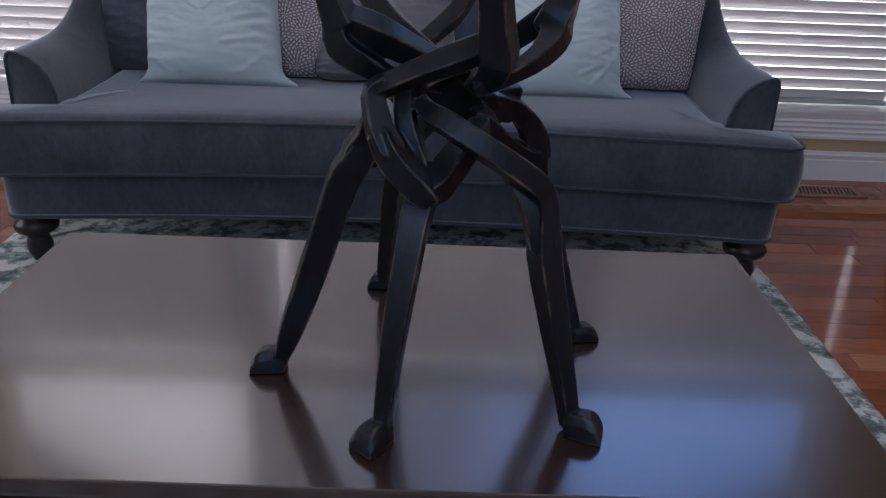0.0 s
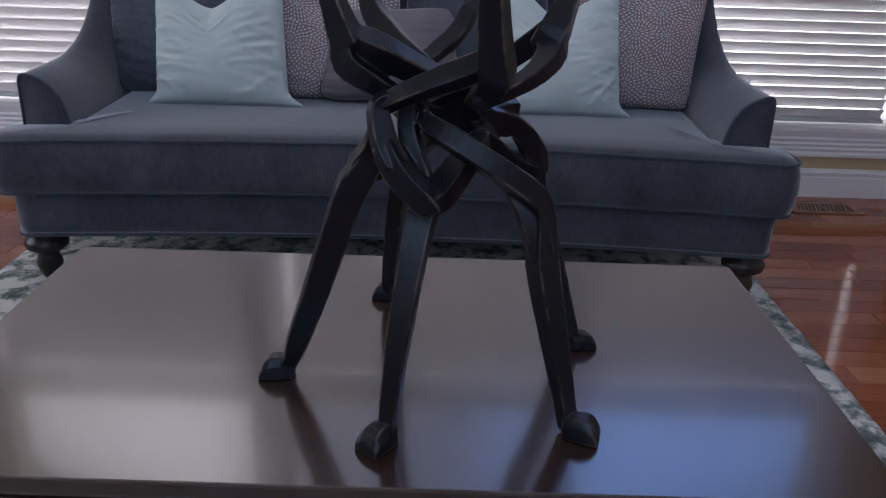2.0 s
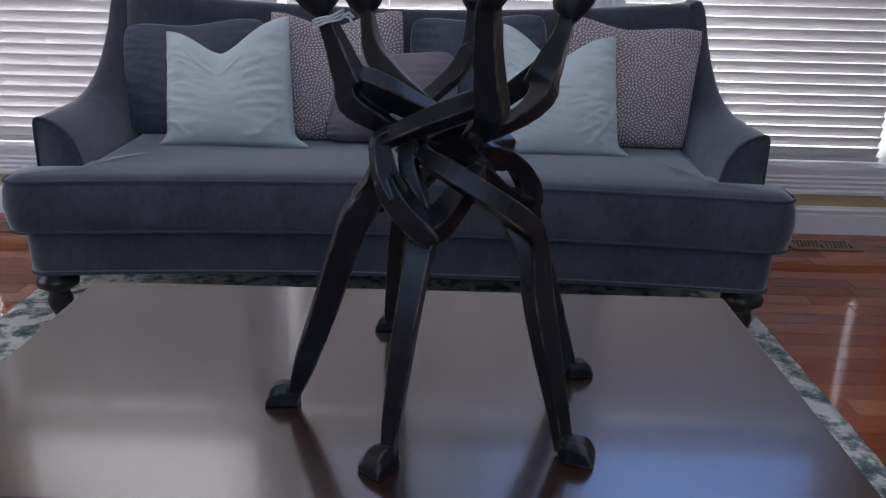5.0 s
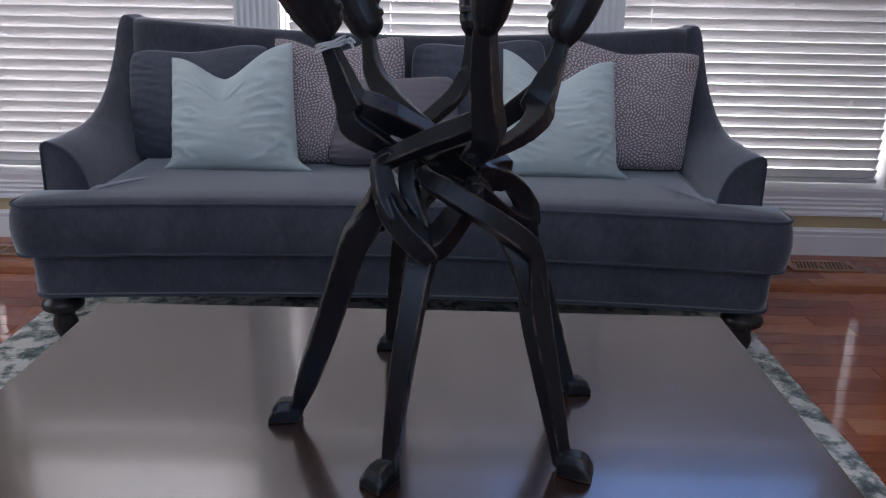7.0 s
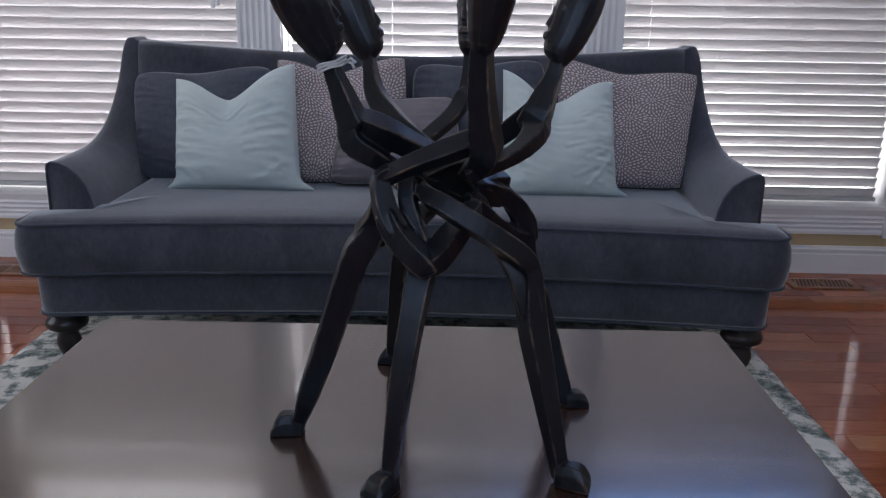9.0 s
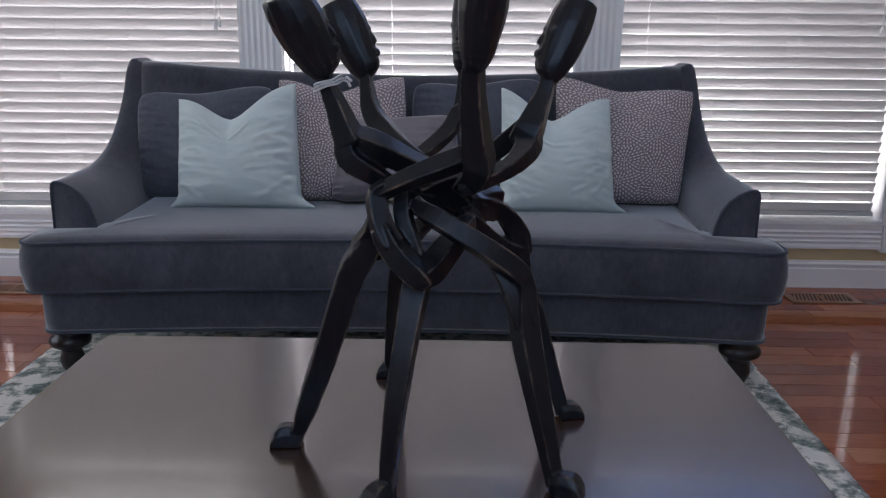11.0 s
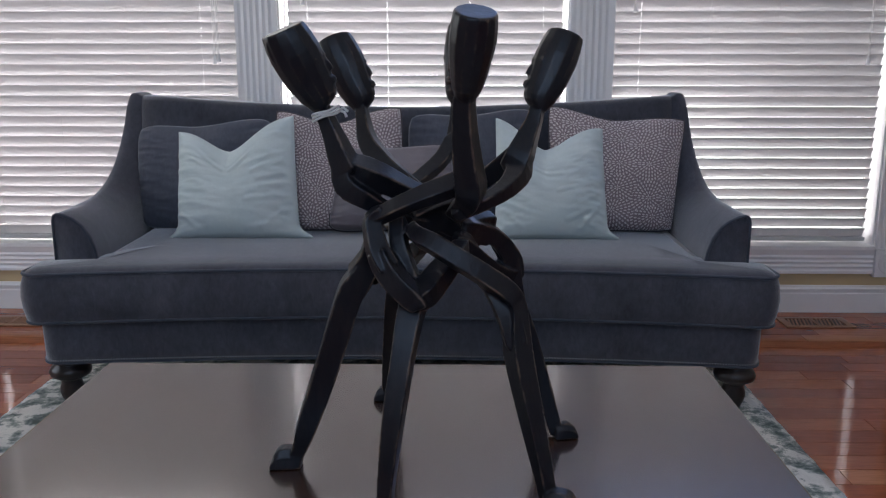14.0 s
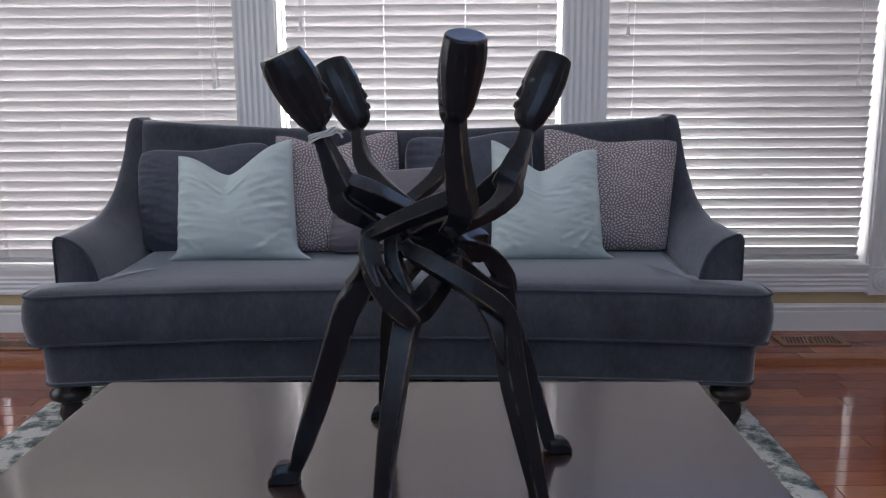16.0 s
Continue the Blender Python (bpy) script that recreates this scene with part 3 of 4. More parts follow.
# ---- pillows ----
def pillow(label, mat, corners, thick, chop=0.0, group="pillows on the sofa", piping=None, relief=0.4, seed=0, pinch=1.0, ears=(0.0, 0.0), soft_corner=0.0, folds=()):
    """A filled pillow between its top left, top right, bottom right and bottom left corners; chop: how far the middle of its top is pushed in."""
    tl, tr, br, bl = (Vector(c) for c in corners)
    n = 84
    normal = (tr - tl).cross(bl - tl).normalized()
    if normal.y > 0:
        normal = -normal
    down = ((bl - tl) + (br - tr)).normalized()
    across = ((tr - tl) + (br - bl)).normalized()
    rnd = random.Random(seed)
    shift = Vector((rnd.uniform(0, 9), rnd.uniform(0, 9), seed * 3.1))

    def at(u, v, sign):
        p = (tl * (1 - u) + tr * u) * (1 - v) + (bl * (1 - u) + br * u) * v
        pinch_u, pinch_v = 4 * v * (1 - v), 4 * u * (1 - u)
        p = p + across * (0.028 * pinch * pinch_u * (1 - 2 * u)) + down * (0.020 * pinch * pinch_v * (1 - 2 * v))
        p = p + ((tl + tr + bl + br) / 4 - p) * soft_corner * (abs(2 * u - 1) * abs(2 * v - 1)) ** 4
        ear = math.exp(-((1 - v) / 0.06) ** 2)
        p = p + across * ear * (ears[1] * u ** 9 - ears[0] * (1 - u) ** 9)
        if chop:
            c = math.exp(-((u - 0.45) / 0.26) ** 2)
            edge = max(0.0, 1 - abs(2 * u - 1) ** 3)
            p = p + down * (chop * (0.45 * (1 - abs(2 * u - 0.9)) + 0.55 * c) * edge * (1 - v) ** 1.6)
        puff = (16 * u * (1 - u) * v * (1 - v)) ** 0.42
        low = 0.82 + 0.30 * v
        if chop:
            puff *= 1 - 0.35 * math.exp(-((u - 0.45) / 0.16) ** 2) * (1 - v) ** 2
        fold = 1 - 2.2 * abs(noise.noise(Vector((u * 2.6 + 1.2 * v, v * 12 - 2.5 * u, 5)) + shift))
        fold2 = 1 - 2.2 * abs(noise.noise(Vector((u * 7, v * 19 + 2 * u, 8)) + shift))
        rim_fold = 0.05 + 1.7 * abs(2 * u - 1) ** 2.2 * (0.5 + v * 0.5)
        wrinkle = 0.0075 * rim_fold * fold + 0.0042 * rim_fold * fold2 + noise.noise(Vector((u * 4, v * 4, 0)) + shift) * 0.004 + noise.noise(Vector((u * 9 + 3 * v, v * 14, 2)) + shift) * 0.0018 * (0.3 + abs(2 * u - 1))
        for u0, v0, u1, v1, high in folds:
            along = ((u - u0) * (u1 - u0) + (v - v0) * (v1 - v0)) / ((u1 - u0) ** 2 + (v1 - v0) ** 2)
            along = max(0.0, min(1.0, along))
            off = math.hypot(u - u0 - along * (u1 - u0), v - v0 - along * (v1 - v0))
            wrinkle += 0.62 * high / relief * math.sin(math.pi * (0.15 + 0.7 * along)) * (math.exp(-(off / 0.017) ** 2) - 0.5 * math.exp(-((off - 0.035) / 0.02) ** 2))
        return p + normal * sign * (thick * 0.5 * puff * low + relief * wrinkle * puff)

    bm = bmesh.new()
    uv = bm.loops.layers.uv.new("UVMap")
    grids = {}
    for sign in (1, -1):
        for i in range(n + 1):
            for j in range(n + 1):
                rim = i in (0, n) or j in (0, n)
                if sign == -1 and rim:
                    grids[sign, i, j] = grids[1, i, j]
                else:
                    grids[sign, i, j] = bm.verts.new(at(i / n, j / n, sign))
        for i in range(n):
            for j in range(n):
                ids = ((i, j), (i, j + 1), (i + 1, j + 1), (i + 1, j))
                f = bm.faces.new([grids[sign, a, b] for a, b in ids])
                for lp, (a, b) in zip(f.loops, ids):
                    lp[uv].uv = (a / n + seed * 0.37, b / n + seed * 0.21)
    base = (bl + br) / 2
    ob = thing("pillow", tuple(base), label, "pillow", group)
    part("cover", bm, mat, ob, smooth=True)
    rim = [at(i / n, 0, 1) for i in range(n)] + [at(1, i / n, 1) for i in range(n)] + [at(1 - i / n, 1, 1) for i in range(n)] + [at(0, 1 - i / n, 1) for i in range(n)]
    bm = bmesh.new()
    tube(bm, rim, 0.0032 if piping else 0.0012, 6, loop=True)
    part("piping" if piping else "seam", bm, piping or mat, ob, "thin dark piping" if piping else "", True)
    return ob


TAUPE = fabric("taupe_piping", (0.07, 0.06, 0.065), (0.10, 0.085, 0.09), 900, 0.2)
PIPING_AND_SHADE = material("black_piping_and_shade", (0.015, 0.015, 0.018), 0.5)
pillow("charcoal velvet back pillow against the sofa back", DARK, ((-1.03, 3.00, 0.856), (-0.502, 3.00, 0.889), (-0.495, 2.89, 0.470), (-1.0, 2.89, 0.470)), 0.15, 0.02, "back pillows", pinch=0.35, seed=1, soft_corner=0.11, relief=1.6)
pillow("charcoal velvet back pillow against the sofa back", DARK, ((-0.024, 3.01, 0.900), (0.47, 3.00, 0.925), (0.478, 2.89, 0.470), (-0.008, 2.89, 0.470)), 0.15, 0.02, "back pillows", pinch=0.35, seed=2, soft_corner=0.11, relief=1.6)
pillow("charcoal velvet back pillow against the sofa back", DARK, ((0.51, 3.01, 0.880), (0.995, 3.01, 0.872), (0.965, 2.89, 0.470), (0.49, 2.89, 0.470)), 0.15, 0.02, "back pillows", pinch=0.35, seed=3, soft_corner=0.11, relief=1.6)
pillow("taupe pillow printed with pale leaf bursts", LEAF, ((-0.498, 2.95, 0.911), (-0.027, 2.95, 0.925), (0.0, 2.80, 0.488), (-0.454, 2.80, 0.488)), 0.15, 0.055, "leaf print pillows", TAUPE, pinch=0.45, seed=4, soft_corner=0.05, relief=1.2)
pillow("taupe pillow printed with pale leaf bursts", LEAF, ((0.488, 2.93, 0.934), (1.001, 2.95, 0.880), (0.935, 2.80, 0.488), (0.486, 2.80, 0.488)), 0.15, 0.03, "leaf print pillows", TAUPE, pinch=0.45, seed=5, soft_corner=0.05, relief=1.2)
pillow("mauve satin lumbar pillow with black piping", MAUVE, ((-0.275, 2.86, 0.789), (0.163, 2.86, 0.808), (0.215, 2.74, 0.49), (-0.305, 2.74, 0.486)), 0.16, 0.0, "pillows on the sofa", PIPING_AND_SHADE, seed=6, soft_corner=0.16, relief=1.0)
pillow("pale mint pillow with a dented top", MINT, ((-0.824, 2.87, 0.834), (-0.411, 2.87, 0.892), (-0.368, 2.69, 0.484), (-0.790, 2.69, 0.484)), 0.17, 0.10, "mint pillows", relief=1.7, seed=7, pinch=0.15, ears=(0.032, 0.045), folds=((0.68, 0.44, 0.97, 0.37, 0.007), (0.72, 0.52, 0.97, 0.50, 0.006), (0.75, 0.60, 0.97, 0.60, 0.007), (0.62, 0.70, 0.96, 0.69, 0.006), (0.72, 0.93, 0.96, 0.78, 0.010), (0.60, 0.95, 0.85, 0.90, 0.006), (0.04, 0.80, 0.22, 0.95, 0.008), (0.22, 0.20, 0.42, 0.33, 0.007), (0.48, 0.34, 0.66, 0.22, 0.007)))
pillow("pale mint pillow with a dented top", MINT, ((0.305, 2.87, 0.885), (0.681, 2.87, 0.848), (0.687, 2.69, 0.484), (0.298, 2.69, 0.484)), 0.17, 0.10, "mint pillows", relief=1.7, seed=8, pinch=0.15, ears=(0.03, 0.04), folds=((0.70, 0.97, 0.95, 0.70, 0.011), (0.62, 0.86, 0.90, 0.74, 0.008), (0.72, 0.72, 0.95, 0.60, 0.006), (0.55, 0.58, 0.86, 0.55, 0.004), (0.30, 0.36, 0.58, 0.40, 0.005), (0.80, 0.90, 0.97, 0.92, 0.008), (0.05, 0.78, 0.24, 0.94, 0.007)))

# ---- rug ----
bm = bmesh.new()
nx, ny = 96, 96
grid = {}
for i in range(nx + 1):
    for j in range(ny + 1):
        u, v = i / nx, j / ny
        x, y = -1.235 + 2.385 * u, 0.15 + 2.85 * v
        if i in (0, nx):
            x += 0.006 * noise.noise(Vector((0.0 if i == 0 else 7.0, y * 22, 0)))
        rim = i in (0, nx) or j in (0, ny)
        grid[i, j] = bm.verts.new((x, y, 0.006 if rim else 0.0105 + 0.0016 * noise.noise(Vector((x * 30, y * 30, 3)))))
for i in range(nx):
    for j in range(ny):
        bm.faces.new((grid[i, j], grid[i + 1, j], grid[i + 1, j + 1], grid[i, j + 1]))
rim = [grid[i, 0] for i in range(nx)] + [grid[nx, j] for j in range(ny)] + [grid[nx - i, ny] for i in range(nx)] + [grid[0, ny - j] for j in range(ny)]
low = [bm.verts.new((v.co.x, v.co.y, 0.0005)) for v in rim]
for k in range(len(rim)):
    j = (k + 1) % len(rim)
    bm.faces.new((rim[k], low[k], low[j], rim[j]))
solo("rug", bm, RUG, "grey-green marbled area rug on the wooden floor", "rug", smooth=True)

# ---- coffee table ----
TX0, TX1, TY0, TY1, TZ = -0.530, 0.664, 0.808, 1.482, 0.48
table = thing("coffee_table", ((TX0 + TX1) / 2, (TY0 + TY1) / 2, 0.012), "dark espresso wood coffee table with a satin top", "coffee table")
bm = bmesh.new()


def slab(z, d, c=0.006):
    x0, x1, y0, y1 = TX0 + d, TX1 - d, TY0 + d, TY1 - d
    pts = []
    for cx, cy, a0 in ((x0 + c, y0 + c, math.pi), (x1 - c, y0 + c, 1.5 * math.pi), (x1 - c, y1 - c, 0), (x0 + c, y1 - c, 0.5 * math.pi)):
        for k in range(5):
            a = a0 + k * math.pi / 8
            pts.append((cx + c * math.cos(a), cy + c * math.sin(a), z))
    return pts


rings(bm, [slab(z, d) for z, d in ((0.440, 0.012), (0.444, 0.006), (0.450, 0.004), (0.452, 0.0095), (0.455, 0.0095), (0.457, 0.001), (0.462, 0.0), (0.4765, 0.0), (0.4792, 0.0012), (TZ, 0.0035))])
part("tabletop", bm, TABLE, table, "satin espresso top with a grooved edge")
bm = bmesh.new()
for lo, hi in (((TX0 + 0.06, TY0 + 0.03, 0.36), (TX1 - 0.06, TY0 + 0.05, 0.44)), ((TX0 + 0.06, TY1 - 0.05, 0.36), (TX1 - 0.06, TY1 - 0.03, 0.44)), ((TX0 + 0.03, TY0 + 0.06, 0.36), (TX0 + 0.05, TY1 - 0.06, 0.44)), ((TX1 - 0.05, TY0 + 0.06, 0.36), (TX1 - 0.03, TY1 - 0.06, 0.44))):
    box(bm, lo, hi, 0.002)
part("apron", bm, TABLE, table)
for x in (TX0 + 0.055, TX1 - 0.055):
    for y in (TY0 + 0.055, TY1 - 0.055):
        bm = bmesh.new()
        rings(bm, [[(x + sx * r, y + sy * r, z) for sx, sy in ((-1, -1), (1, -1), (1, 1), (-1, 1))] for r, z in ((0.022, 0.0125), (0.024, 0.03), (0.033, 0.36), (0.033, 0.44))])
        part("leg", bm, TABLE, table)

# ---- carved statue ----
st = bmesh.new()


def limb(points, steps=5, sides=6, flat=1.0, twist=0.3):
    """A carved bar through rows of x, y, z and half thickness; few sides give it ridges."""
    rows = spline(points, steps)
    wide = {4: 1.03, 5: 1.08}.get(sides, 1.0)
    run = rows[1][:3] - rows[0][:3]
    if run[0] < 0 and abs(run[2]) <= 0.75 * np.linalg.norm(run):
        twist = -twist
    thick = [max(0.004, float(r[3])) * wide for r in rows]
    thick[0] *= 0.62
    thick[-1] *= 0.62
    tube(st, [r[:3] for r in rows], thick, sides, flat=flat, twist=twist)


def foot(x, y, turn, k=1.0):
    """A short wedge foot whose toe points outwards."""
    d = Vector((math.cos(radians(turn)), math.sin(radians(turn)), 0))
    s = Vector((-d.y, d.x, 0))
    base = Vector((x, y, TZ + 0.0005))
    loops = []
    for u, w, h in ((k * u, k * w, k * h) for u, w, h in ((-0.018, 0.011, 0.026), (-0.008, 0.014, 0.030), (0.004, 0.016, 0.031), (0.013, 0.018, 0.029), (0.020, 0.019, 0.024), (0.026, 0.019, 0.013), (0.0275, 0.018, 0.004))):
        c = base + d * u
        up = Vector((0, 0, 1))
        loops.append([c - s * w, c + s * w, c + s * w * 0.95 + up * h * 0.6, c + s * w * 0.6 + up * h, c - s * w * 0.6 + up * h, c - s * w * 0.95 + up * h * 0.6])
    rings(st, loops)


def head(neck, top, facing, size=1.0):
    """A plain tall carved head: narrow chin, flat cut top, a ridge for brow, nose and mouth."""
    neck, top = Vector(neck), Vector(top)
    axis = (top - neck).normalized()
    face = Vector((math.cos(radians(facing)), math.sin(radians(facing)), 0))
    face = (face - axis * face.dot(axis)).normalized()
    side = axis.cross(face)
    length = (top - neck).length
    loops = []
    for t, f, w, push in ((-0.04, 0.013, 0.013, 0.0), (0.03, 0.021, 0.017, 0.004), (0.10, 0.026, 0.020, 0.004), (0.17, 0.027, 0.022, 0.003), (0.24, 0.029, 0.0235, 0.002), (0.34, 0.031, 0.025, 0.001), (0.44, 0.032, 0.027, 0.0), (0.54, 0.0335, 0.0285, 0.0), (0.68, 0.0342, 0.0300, -0.001), (0.84, 0.0325, 0.0295, -0.002), (0.965, 0.0300, 0.0278, -0.003), (1.0, 0.0288, 0.0268, -0.003)):
        c = neck + axis * (t * length) + face * push * size
        loops.append([c + size * (math.cos(a) * face * f + math.sin(a) * side * w) for a in (k * math.tau / 14 for k in range(14))])
    rings(st, loops)

    def ridge(t0, t1, out0, out1, w):
        a = neck + axis * (t0 * length) + face * out0 * size
        b = neck + axis * (t1 * length) + face * out1 * size
        tube(st, [a, (a + b) / 2, b], [w * 0.8, w, w * 0.7], 6)

    ridge(0.34, 0.52, 0.034, 0.029, 0.0045)
    for t in (0.205, 0.245):
        c = neck + axis * (t * length) + face * 0.029 * size
        tube(st, [c - side * 0.008, c + face * 0.003, c + side * 0.008], [0.002, 0.0035, 0.002], 6)
    c = neck + axis * (0.55 * length) + face * 0.029 * size
    tube(st, [c - side * 0.020 - face * 0.008, c + face * 0.002, c + side * 0.020 - face * 0.008], [0.003, 0.0045, 0.003], 6)


# legs, knee to ankle
limb(((0.071, 1.03, 0.813, 0.0152), (0.05, 1.03, 0.794, 0.0192), (0.031, 1.03, 0.768, 0.0245), (0.017, 1.03, 0.744, 0.0246), (-0.012, 1.032, 0.654, 0.0235), (-0.049, 1.036, 0.548, 0.0198), (-0.065, 1.04, 0.503, 0.0130), (-0.07, 1.04, 0.486, 0.0116)), 4, 4, 1.0, 0.65)
limb(((0.126, 0.980, 0.782, 0.0120), (0.118, 0.965, 0.763, 0.0194), (0.110, 0.950, 0.745, 0.0218), (0.102, 0.931, 0.702, 0.0195), (0.089, 0.91, 0.619, 0.0181), (0.079, 0.897, 0.532, 0.0144), (0.076, 0.893, 0.484, 0.0128)), 4, 4, 1.0, 0.5)
limb(((0.190, 0.985, 0.800, 0.0140), (0.216, 0.972, 0.778, 0.0185), (0.236, 0.963, 0.742, 0.0200), (0.250, 0.957, 0.694, 0.0190)), 4, 4, 1.0, -0.2)
limb(((0.226, 1.12, 0.814, 0.0166), (0.246, 1.135, 0.782, 0.0205), (0.261, 1.143, 0.709, 0.0195), (0.285, 1.145, 0.643, 0.0178), (0.324, 1.15, 0.509, 0.0156), (0.33, 1.15, 0.485, 0.0134)), 4, 4, 1.0, 0.2)
limb(((0.082, 1.13, 0.749, 0.0169), (0.071, 1.17, 0.696, 0.0163), (0.063, 1.22, 0.617, 0.0165), (0.057, 1.25, 0.565, 0.0155), (0.05, 1.285, 0.498, 0.0128)), 4, 4, 1.0, 0.45)
for x, y, turn, k in ((0.070, 0.889, 228, 1.0), (0.305, 0.920, 345, 1.0), (-0.078, 1.043, 176, 1.0), (0.340, 1.149, 20, 0.82), (0.046, 1.298, 168, 0.8)):
    foot(x, y, turn, k)

# figures: neck, shoulder and the crossing arms
limb(((0.178, 0.905, 1.034, 0.015), (0.178, 0.915, 1.007, 0.0165), (0.18, 0.93, 0.972, 0.0189), (0.184, 0.942, 0.936, 0.0213), (0.188, 0.95, 0.908, 0.0223), (0.181, 0.972, 0.888, 0.0191), (0.163, 1.01, 0.867, 0.0153)), 3, 4, 1.0, 0.45)
limb(((0.2, 1.0, 0.916, 0.015), (0.174, 0.965, 0.917, 0.0167), (0.142, 0.948, 0.907, 0.0165), (0.106, 0.945, 0.893, 0.0144), (0.072, 0.957, 0.875, 0.0131), (0.061, 0.96, 0.869, 0.0117)), 3, 4, 1.0, 0.08)
limb(((0.079, 0.955, 0.882, 0.0120), (0.061, 0.957, 0.870, 0.0145), (0.063, 0.952, 0.849, 0.0165), (0.070, 0.945, 0.826, 0.0185), (0.084, 0.940, 0.803, 0.0195)), 3, 4, 1.0, 0.5)
limb(((0.067, 0.947, 0.835, 0.0170), (0.079, 0.941, 0.810, 0.0195), (0.097, 0.930, 0.789, 0.0195), (0.116, 0.926, 0.772, 0.0185), (0.123, 0.930, 0.761, 0.0130)), 3, 4, 1.0, 0.5)
limb(((0.113, 0.928, 0.768, 0.0150), (0.127, 0.936, 0.775, 0.0200), (0.143, 0.962, 0.790, 0.0205), (0.162, 0.985, 0.809, 0.0175), (0.180, 1.030, 0.823, 0.0150)), 3, 4, 1.0, 0.45)
limb(((0.109, 0.985, 0.857, 0.0100), (0.120, 0.960, 0.847, 0.0150), (0.140, 0.948, 0.839, 0.0165), (0.172, 0.943, 0.820, 0.0170), (0.206, 0.946, 0.798, 0.0175), (0.234, 0.955, 0.775, 0.0180), (0.247, 0.962, 0.751, 0.0165), (0.251, 0.957, 0.694, 0.0205), (0.269, 0.943, 0.608, 0.0180), (0.289, 0.930, 0.518, 0.0140), (0.296, 0.927, 0.481, 0.0127)), 3, 4, 1.0, 0.08)
limb(((0.28, 1.06, 1.014, 0.0118), (0.275, 1.058, 0.989, 0.0142), (0.265, 1.052, 0.964, 0.0189), (0.254, 1.045, 0.938, 0.0235), (0.241, 1.05, 0.919, 0.0189)), 3, 4, 1.0, 0.45)
limb(((0.251, 1.048, 0.946, 0.0197), (0.255, 1.04, 0.924, 0.0203), (0.236, 1.01, 0.903, 0.015), (0.204, 0.985, 0.887, 0.0119), (0.175, 0.972, 0.877, 0.0111), (0.164, 0.972, 0.872, 0.0098)), 3, 4, 1.0, 0.45)
limb(((0.263, 1.05, 0.956, 0.0188), (0.236, 1.075, 0.928, 0.0192), (0.203, 1.1, 0.899, 0.018), (0.162, 1.12, 0.873, 0.0167)), 3, 4, 1.0, 0.45)
limb(((-0.011, 1.01, 1.017, 0.0107), (-0.003, 1.01, 0.995, 0.013), (0.007, 1.008, 0.971, 0.016), (0.018, 1.004, 0.943, 0.0205), (0.029, 1.0, 0.921, 0.0227)), 3, 4, 1.0, 0.45)
limb(((0.012, 1.012, 0.939, 0.0153), (0.043, 1.005, 0.927, 0.0212), (0.068, 1.012, 0.916, 0.0206), (0.093, 1.03, 0.901, 0.0186), (0.127, 1.055, 0.881, 0.0158), (0.163, 1.08, 0.859, 0.0146)), 3, 4, 1.0, 0.45)
limb(((0.016, 1.005, 0.936, 0.0152), (0.024, 0.998, 0.908, 0.0197), (0.047, 0.995, 0.892, 0.0166), (0.075, 1.01, 0.873, 0.013), (0.108, 1.03, 0.851, 0.0156)), 3, 4, 1.0, 0.45)
limb(((0.021, 1.205, 1.006, 0.0107), (0.026, 1.19, 0.98, 0.0132), (0.034, 1.175, 0.951, 0.0174), (0.053, 1.155, 0.927, 0.0206), (0.083, 1.12, 0.904, 0.0192), (0.122, 1.09, 0.881, 0.0163), (0.163, 1.07, 0.856, 0.0145)), 3, 4, 1.0, 0.45)
limb(((0.17, 1.23, 1.013, 0.0117), (0.168, 1.22, 0.978, 0.0125), (0.165, 1.205, 0.949, 0.0151)), 3, 4, 1.0, 0.45)
limb(((0.167, 1.205, 0.957, 0.016), (0.144, 1.18, 0.921, 0.0148), (0.111, 1.145, 0.896, 0.0136), (0.08, 1.1, 0.876, 0.0132)), 3, 4, 1.0, 0.45)
# knees and the woven middle
limb(((0.042, 1.04, 0.768, 0.0173), (0.051, 1.035, 0.783, 0.02), (0.067, 1.035, 0.793, 0.0192), (0.098, 1.045, 0.803, 0.0172)), 3, 4, 1.0, 0.45)
limb(((0.023, 1.03, 0.776, 0.0157), (0.044, 1.02, 0.808, 0.0119), (0.057, 1.0, 0.843, 0.0116)), 3, 4, 1.0, 0.45)
limb(((0.254, 1.140, 0.743, 0.0200), (0.251, 1.135, 0.777, 0.0205), (0.231, 1.118, 0.810, 0.0185), (0.206, 1.090, 0.832, 0.0155), (0.176, 1.060, 0.843, 0.0145)), 3, 4, 1.0, 0.45)
limb(((0.254, 1.140, 0.747, 0.0200), (0.223, 1.110, 0.769, 0.0150), (0.195, 1.070, 0.802, 0.0130), (0.168, 1.040, 0.829, 0.0128)), 3, 4, 1.0, 0.45)
limb(((0.072, 1.17, 0.729, 0.0178), (0.091, 1.12, 0.772, 0.0169), (0.122, 1.08, 0.814, 0.0147)), 3, 4, 1.0, 0.45)
limb(((0.073, 1.020, 0.856, 0.0170), (0.102, 1.040, 0.848, 0.0235), (0.137, 1.060, 0.835, 0.0250), (0.172, 1.080, 0.834, 0.0230), (0.205, 1.100, 0.841, 0.0180), (0.226, 1.110, 0.842, 0.0125)), 3, 4, 1.0, 0.45)
limb(((0.092, 0.990, 0.871, 0.0140), (0.093, 0.972, 0.842, 0.0145), (0.101, 0.962, 0.815, 0.0150), (0.114, 0.955, 0.784, 0.0140)), 3, 4, 1.0, 0.5)
limb(((0.122, 1.04, 0.869, 0.0182), (0.15, 1.05, 0.854, 0.0199), (0.172, 1.06, 0.833, 0.013)), 3, 4, 1.0, 0.45)
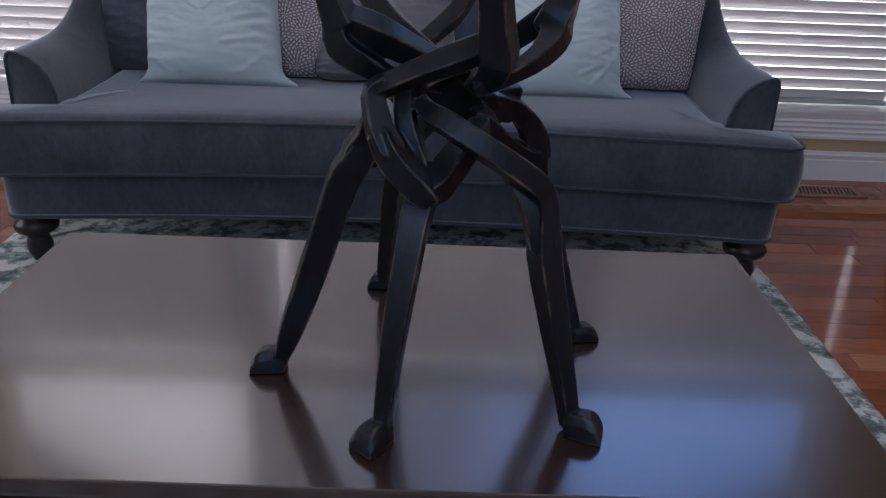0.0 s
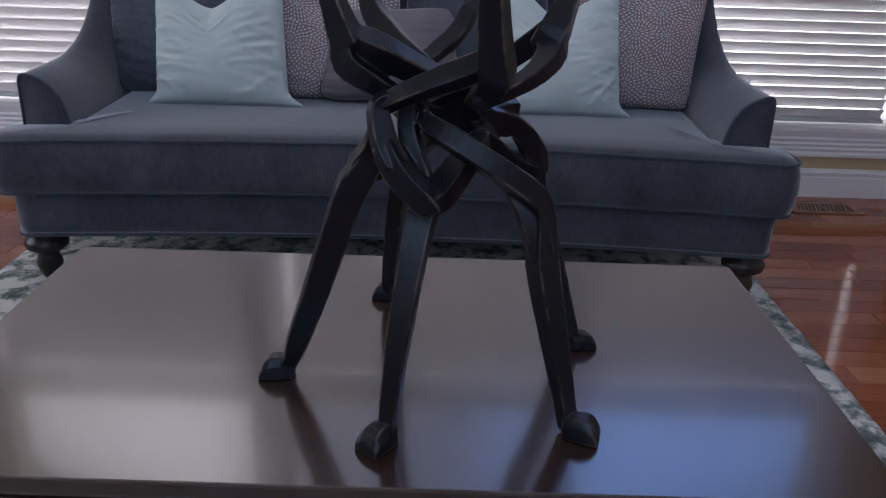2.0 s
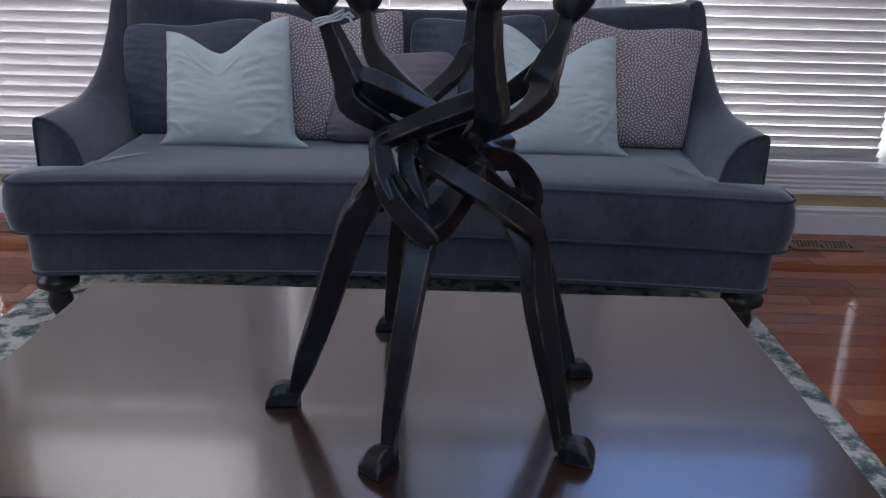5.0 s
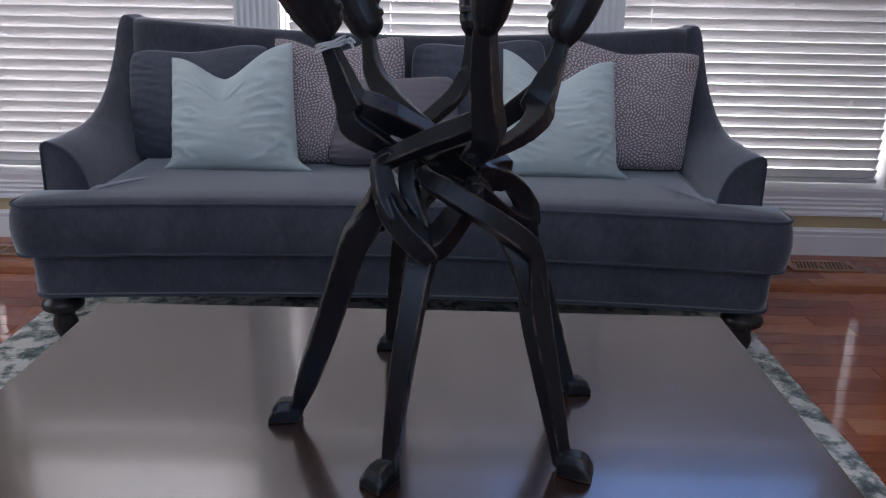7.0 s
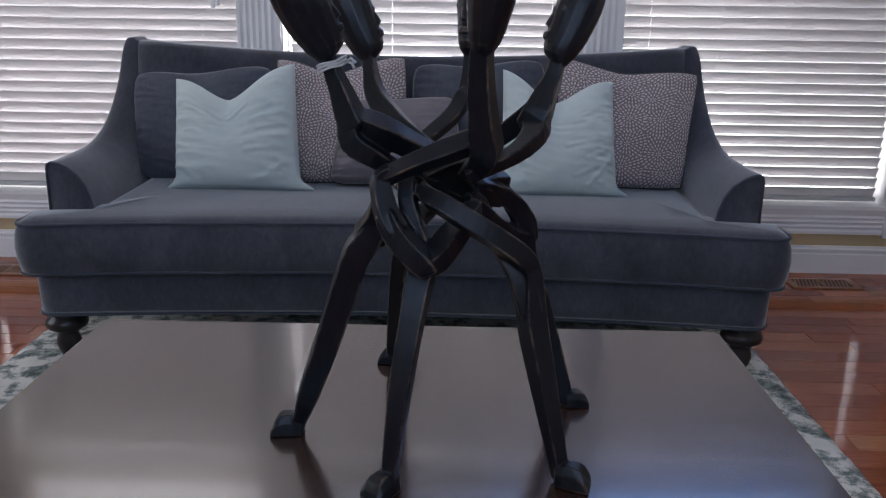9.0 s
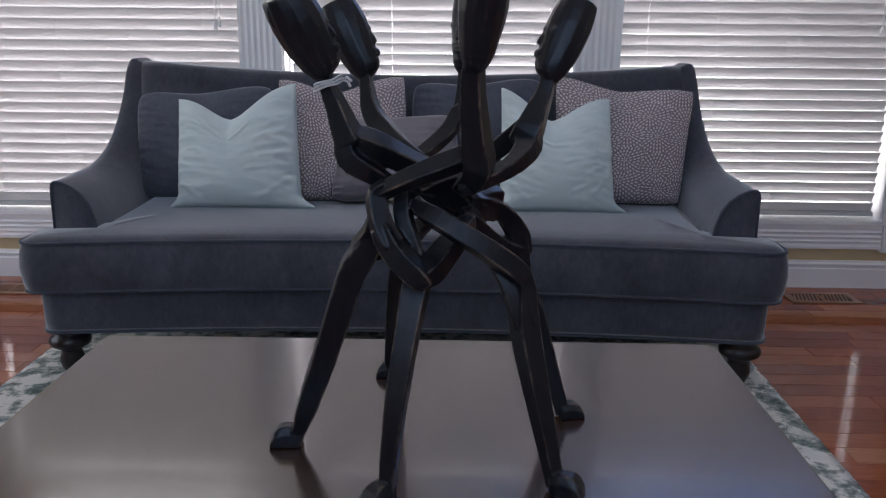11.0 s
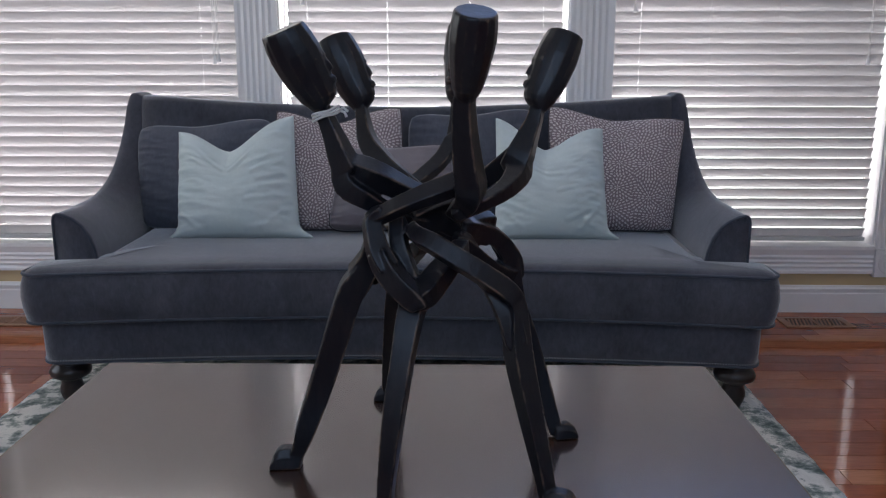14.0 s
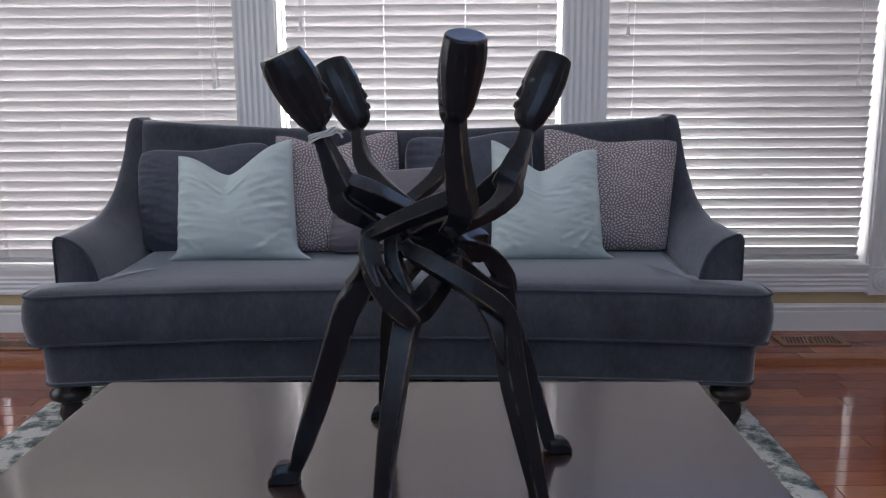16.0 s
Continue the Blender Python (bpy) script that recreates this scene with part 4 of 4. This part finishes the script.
limb(((0.105, 1.04, 0.855, 0.0183), (0.143, 1.045, 0.871, 0.0197), (0.177, 1.05, 0.879, 0.0184)), 3, 4, 1.0, 0.22)
limb(((0.223, 1.11, 0.816, 0.0151), (0.196, 1.085, 0.824, 0.0155), (0.176, 1.06, 0.836, 0.0158)), 2, 4, 1.0, 0.45)
limb(((0.195, 1.08, 0.792, 0.0133), (0.186, 1.06, 0.813, 0.013), (0.175, 1.05, 0.833, 0.0128)), 2, 4, 1.0, 0.45)
for neck, top, facing, size in (((0.179, 0.905, 1.028), (0.191, 0.868, 1.123), 75, 0.92), ((0.281, 1.06, 1.008), (0.316, 1.09, 1.105), 186, 0.88), ((-0.011, 1.01, 1.013), (-0.05, 0.99, 1.109), 4, 1.0), ((0.021, 1.205, 1.002), (-0.02, 1.23, 1.105), -6, 0.95), ((0.172, 1.23, 1.008), (0.178, 1.265, 1.126), 236, 0.9)):
    head(neck, top, facing, size)

for k in range(5):
    a = radians(150 + 15 * k)
    side = Vector((math.cos(a), math.sin(a), 0))
    limb(((-0.018 + 0.022 * side.x, 1.004 + 0.022 * side.y, 1.035, 0.003), (-0.032 + 0.0355 * side.x, 0.998 + 0.0355 * side.y, 1.072, 0.005), (-0.044 + 0.030 * side.x, 0.992 + 0.030 * side.y, 1.094, 0.004)), 3)

statue = solo("statue", st, EBONY, "dark carved ebony statue of interlaced figures on the table", "statue", smooth=True)
melt = statue.modifiers.new("melt", "REMESH")
melt.mode, melt.voxel_size, melt.use_smooth_shade = "VOXEL", 0.0016, True
soft = statue.modifiers.new("soft", "SMOOTH")
soft.factor, soft.iterations = 0.5, 3

# string tied round one neck
cord_ob = thing("string_bracelet", (0.0, 1.01, 1.0), "twisted white string tied round the neck of the statue", "string")
for k in range(3):
    bm = bmesh.new()
    ring = []
    for j in range(28):
        a = j * math.tau / 28
        wob = 0.0008 * math.sin(5 * a + k)
        ring.append((-0.004 + (0.0172 + wob) * math.cos(a), 1.010 + (0.0172 + wob) * math.sin(a), 0.9975 + k * 0.0036 + 0.006 * math.cos(a) + 0.001 * math.sin(3 * a + k)))
    tube(bm, ring, 0.0017, 6, loop=True)
    part("strand", bm, STRING, cord_ob, smooth=True)
bm = bmesh.new()
tube(bm, [(0.016, 0.998, 1.006), (0.022, 0.994, 1.010), (0.028, 0.992, 1.005)], 0.0018, 6)
tube(bm, [(0.016, 0.998, 1.006), (0.023, 0.996, 1.004), (0.026, 0.994, 0.998)], 0.0018, 6)
part("knot", bm, STRING, cord_ob, smooth=True)


# ---- floor registers ----
def register(x0, x1, y0, y1):
    ob = thing("floor_vent", ((x0 + x1) / 2, (y0 + y1) / 2, 0.0), "wooden floor vent with slanted slots near the wall", "floor vent", "floor vents")
    bm = bmesh.new()
    e = 0.022
    for lo, hi in (((x0, y0), (x1, y0 + e)), ((x0, y1 - e), (x1, y1)), ((x0, y0 + e), (x0 + 0.03, y1 - e)), ((x1 - 0.03, y0 + e), (x1, y1 - e)), (((x0 + x1) / 2 - 0.006, y0 + e), ((x0 + x1) / 2 + 0.006, y1 - e))):
        box(bm, (*lo, 0.0005), (*hi, 0.007), 0.0015)
    part("frame", bm, VENTWOOD, ob)
    # a thin black sheet gives the shade inside the duct
    bm = bmesh.new()
    box(bm, (x0 + 0.01, y0 + 0.01, 0.0004), (x1 - 0.01, y1 - 0.01, 0.0012))
    part("duct_shade", bm, PIPING_AND_SHADE, ob, "black sheet for the shade in the duct")
    for half in (0, 1):
        a = x0 + 0.030 if half == 0 else (x0 + x1) / 2 + 0.006
        b = (x0 + x1) / 2 - 0.006 if half == 0 else x1 - 0.030
        for k in range(7):
            x = a + (b - a) * (k + 0.15) / 7.0
            w = (b - a) / 15
            bm = bmesh.new()
            s = -0.012
            rings(bm, [[(x + s, y0 + e, z), (x + w + s, y0 + e, z), (x + w - s, y1 - e, z), (x - s, y1 - e, z)] for z in (0.0013, 0.006)])
            part("slat", bm, VENTWOOD, ob)
    return ob


register(1.545, 1.832, 3.235, 3.372)
register(-1.865, -1.578, 3.20, 3.337)

# ---- floor ----
bm = bmesh.new()
box(bm, (-3.4, -1.6, -0.12), (3.4, WALL_Y, -0.010))
floor = solo("floor", bm, GROOVE, "glossy reddish cherry plank floor", "floor", "structure")
planks = {}


def plank(x0, x1, y0, y1):
    key = round((x1 - x0) * 100)
    if key not in planks:
        l, w, c = key / 200, (y1 - y0) / 2, 0.0012
        bm = bmesh.new()
        rings(bm, [[(-l + d, -w + d, z), (l - d, -w + d, z), (l - d, w - d, z), (-l + d, w - d, z)] for z, d in ((-0.010, 0.0004), (-0.0015, 0.0004), (0.0, 0.0004 + c))])
        planks[key] = to_mesh("plank", bm, FLOORWOOD)
    ob = part("plank", planks[key], FLOORWOOD, floor)
    ob.location = ((x0 + x1) / 2, (y0 + y1) / 2, 0)


rnd = random.Random(5)
row_w, y, made = 0.083, WALL_Y, 0
rest = bmesh.new()
while y > -1.55:
    y0 = y - row_w
    x = -3.4 - rnd.uniform(0, 0.8)
    while x < 3.4:
        l = rnd.choice((0.45, 0.62, 0.78, 0.95, 1.15))
        a, b = max(x, -3.4), min(x + l, 3.4)
        if b - a > 0.03:
            if y0 > 0.3:
                plank(a, b, y0, y)
            else:
                box(rest, (a + 0.0005, y0 + 0.0005, -0.0099), (b - 0.0005, y - 0.0005, 0))
        x += l
    y = y0
part("plank_rest", rest, FLOORWOOD, floor, kind="stuff")
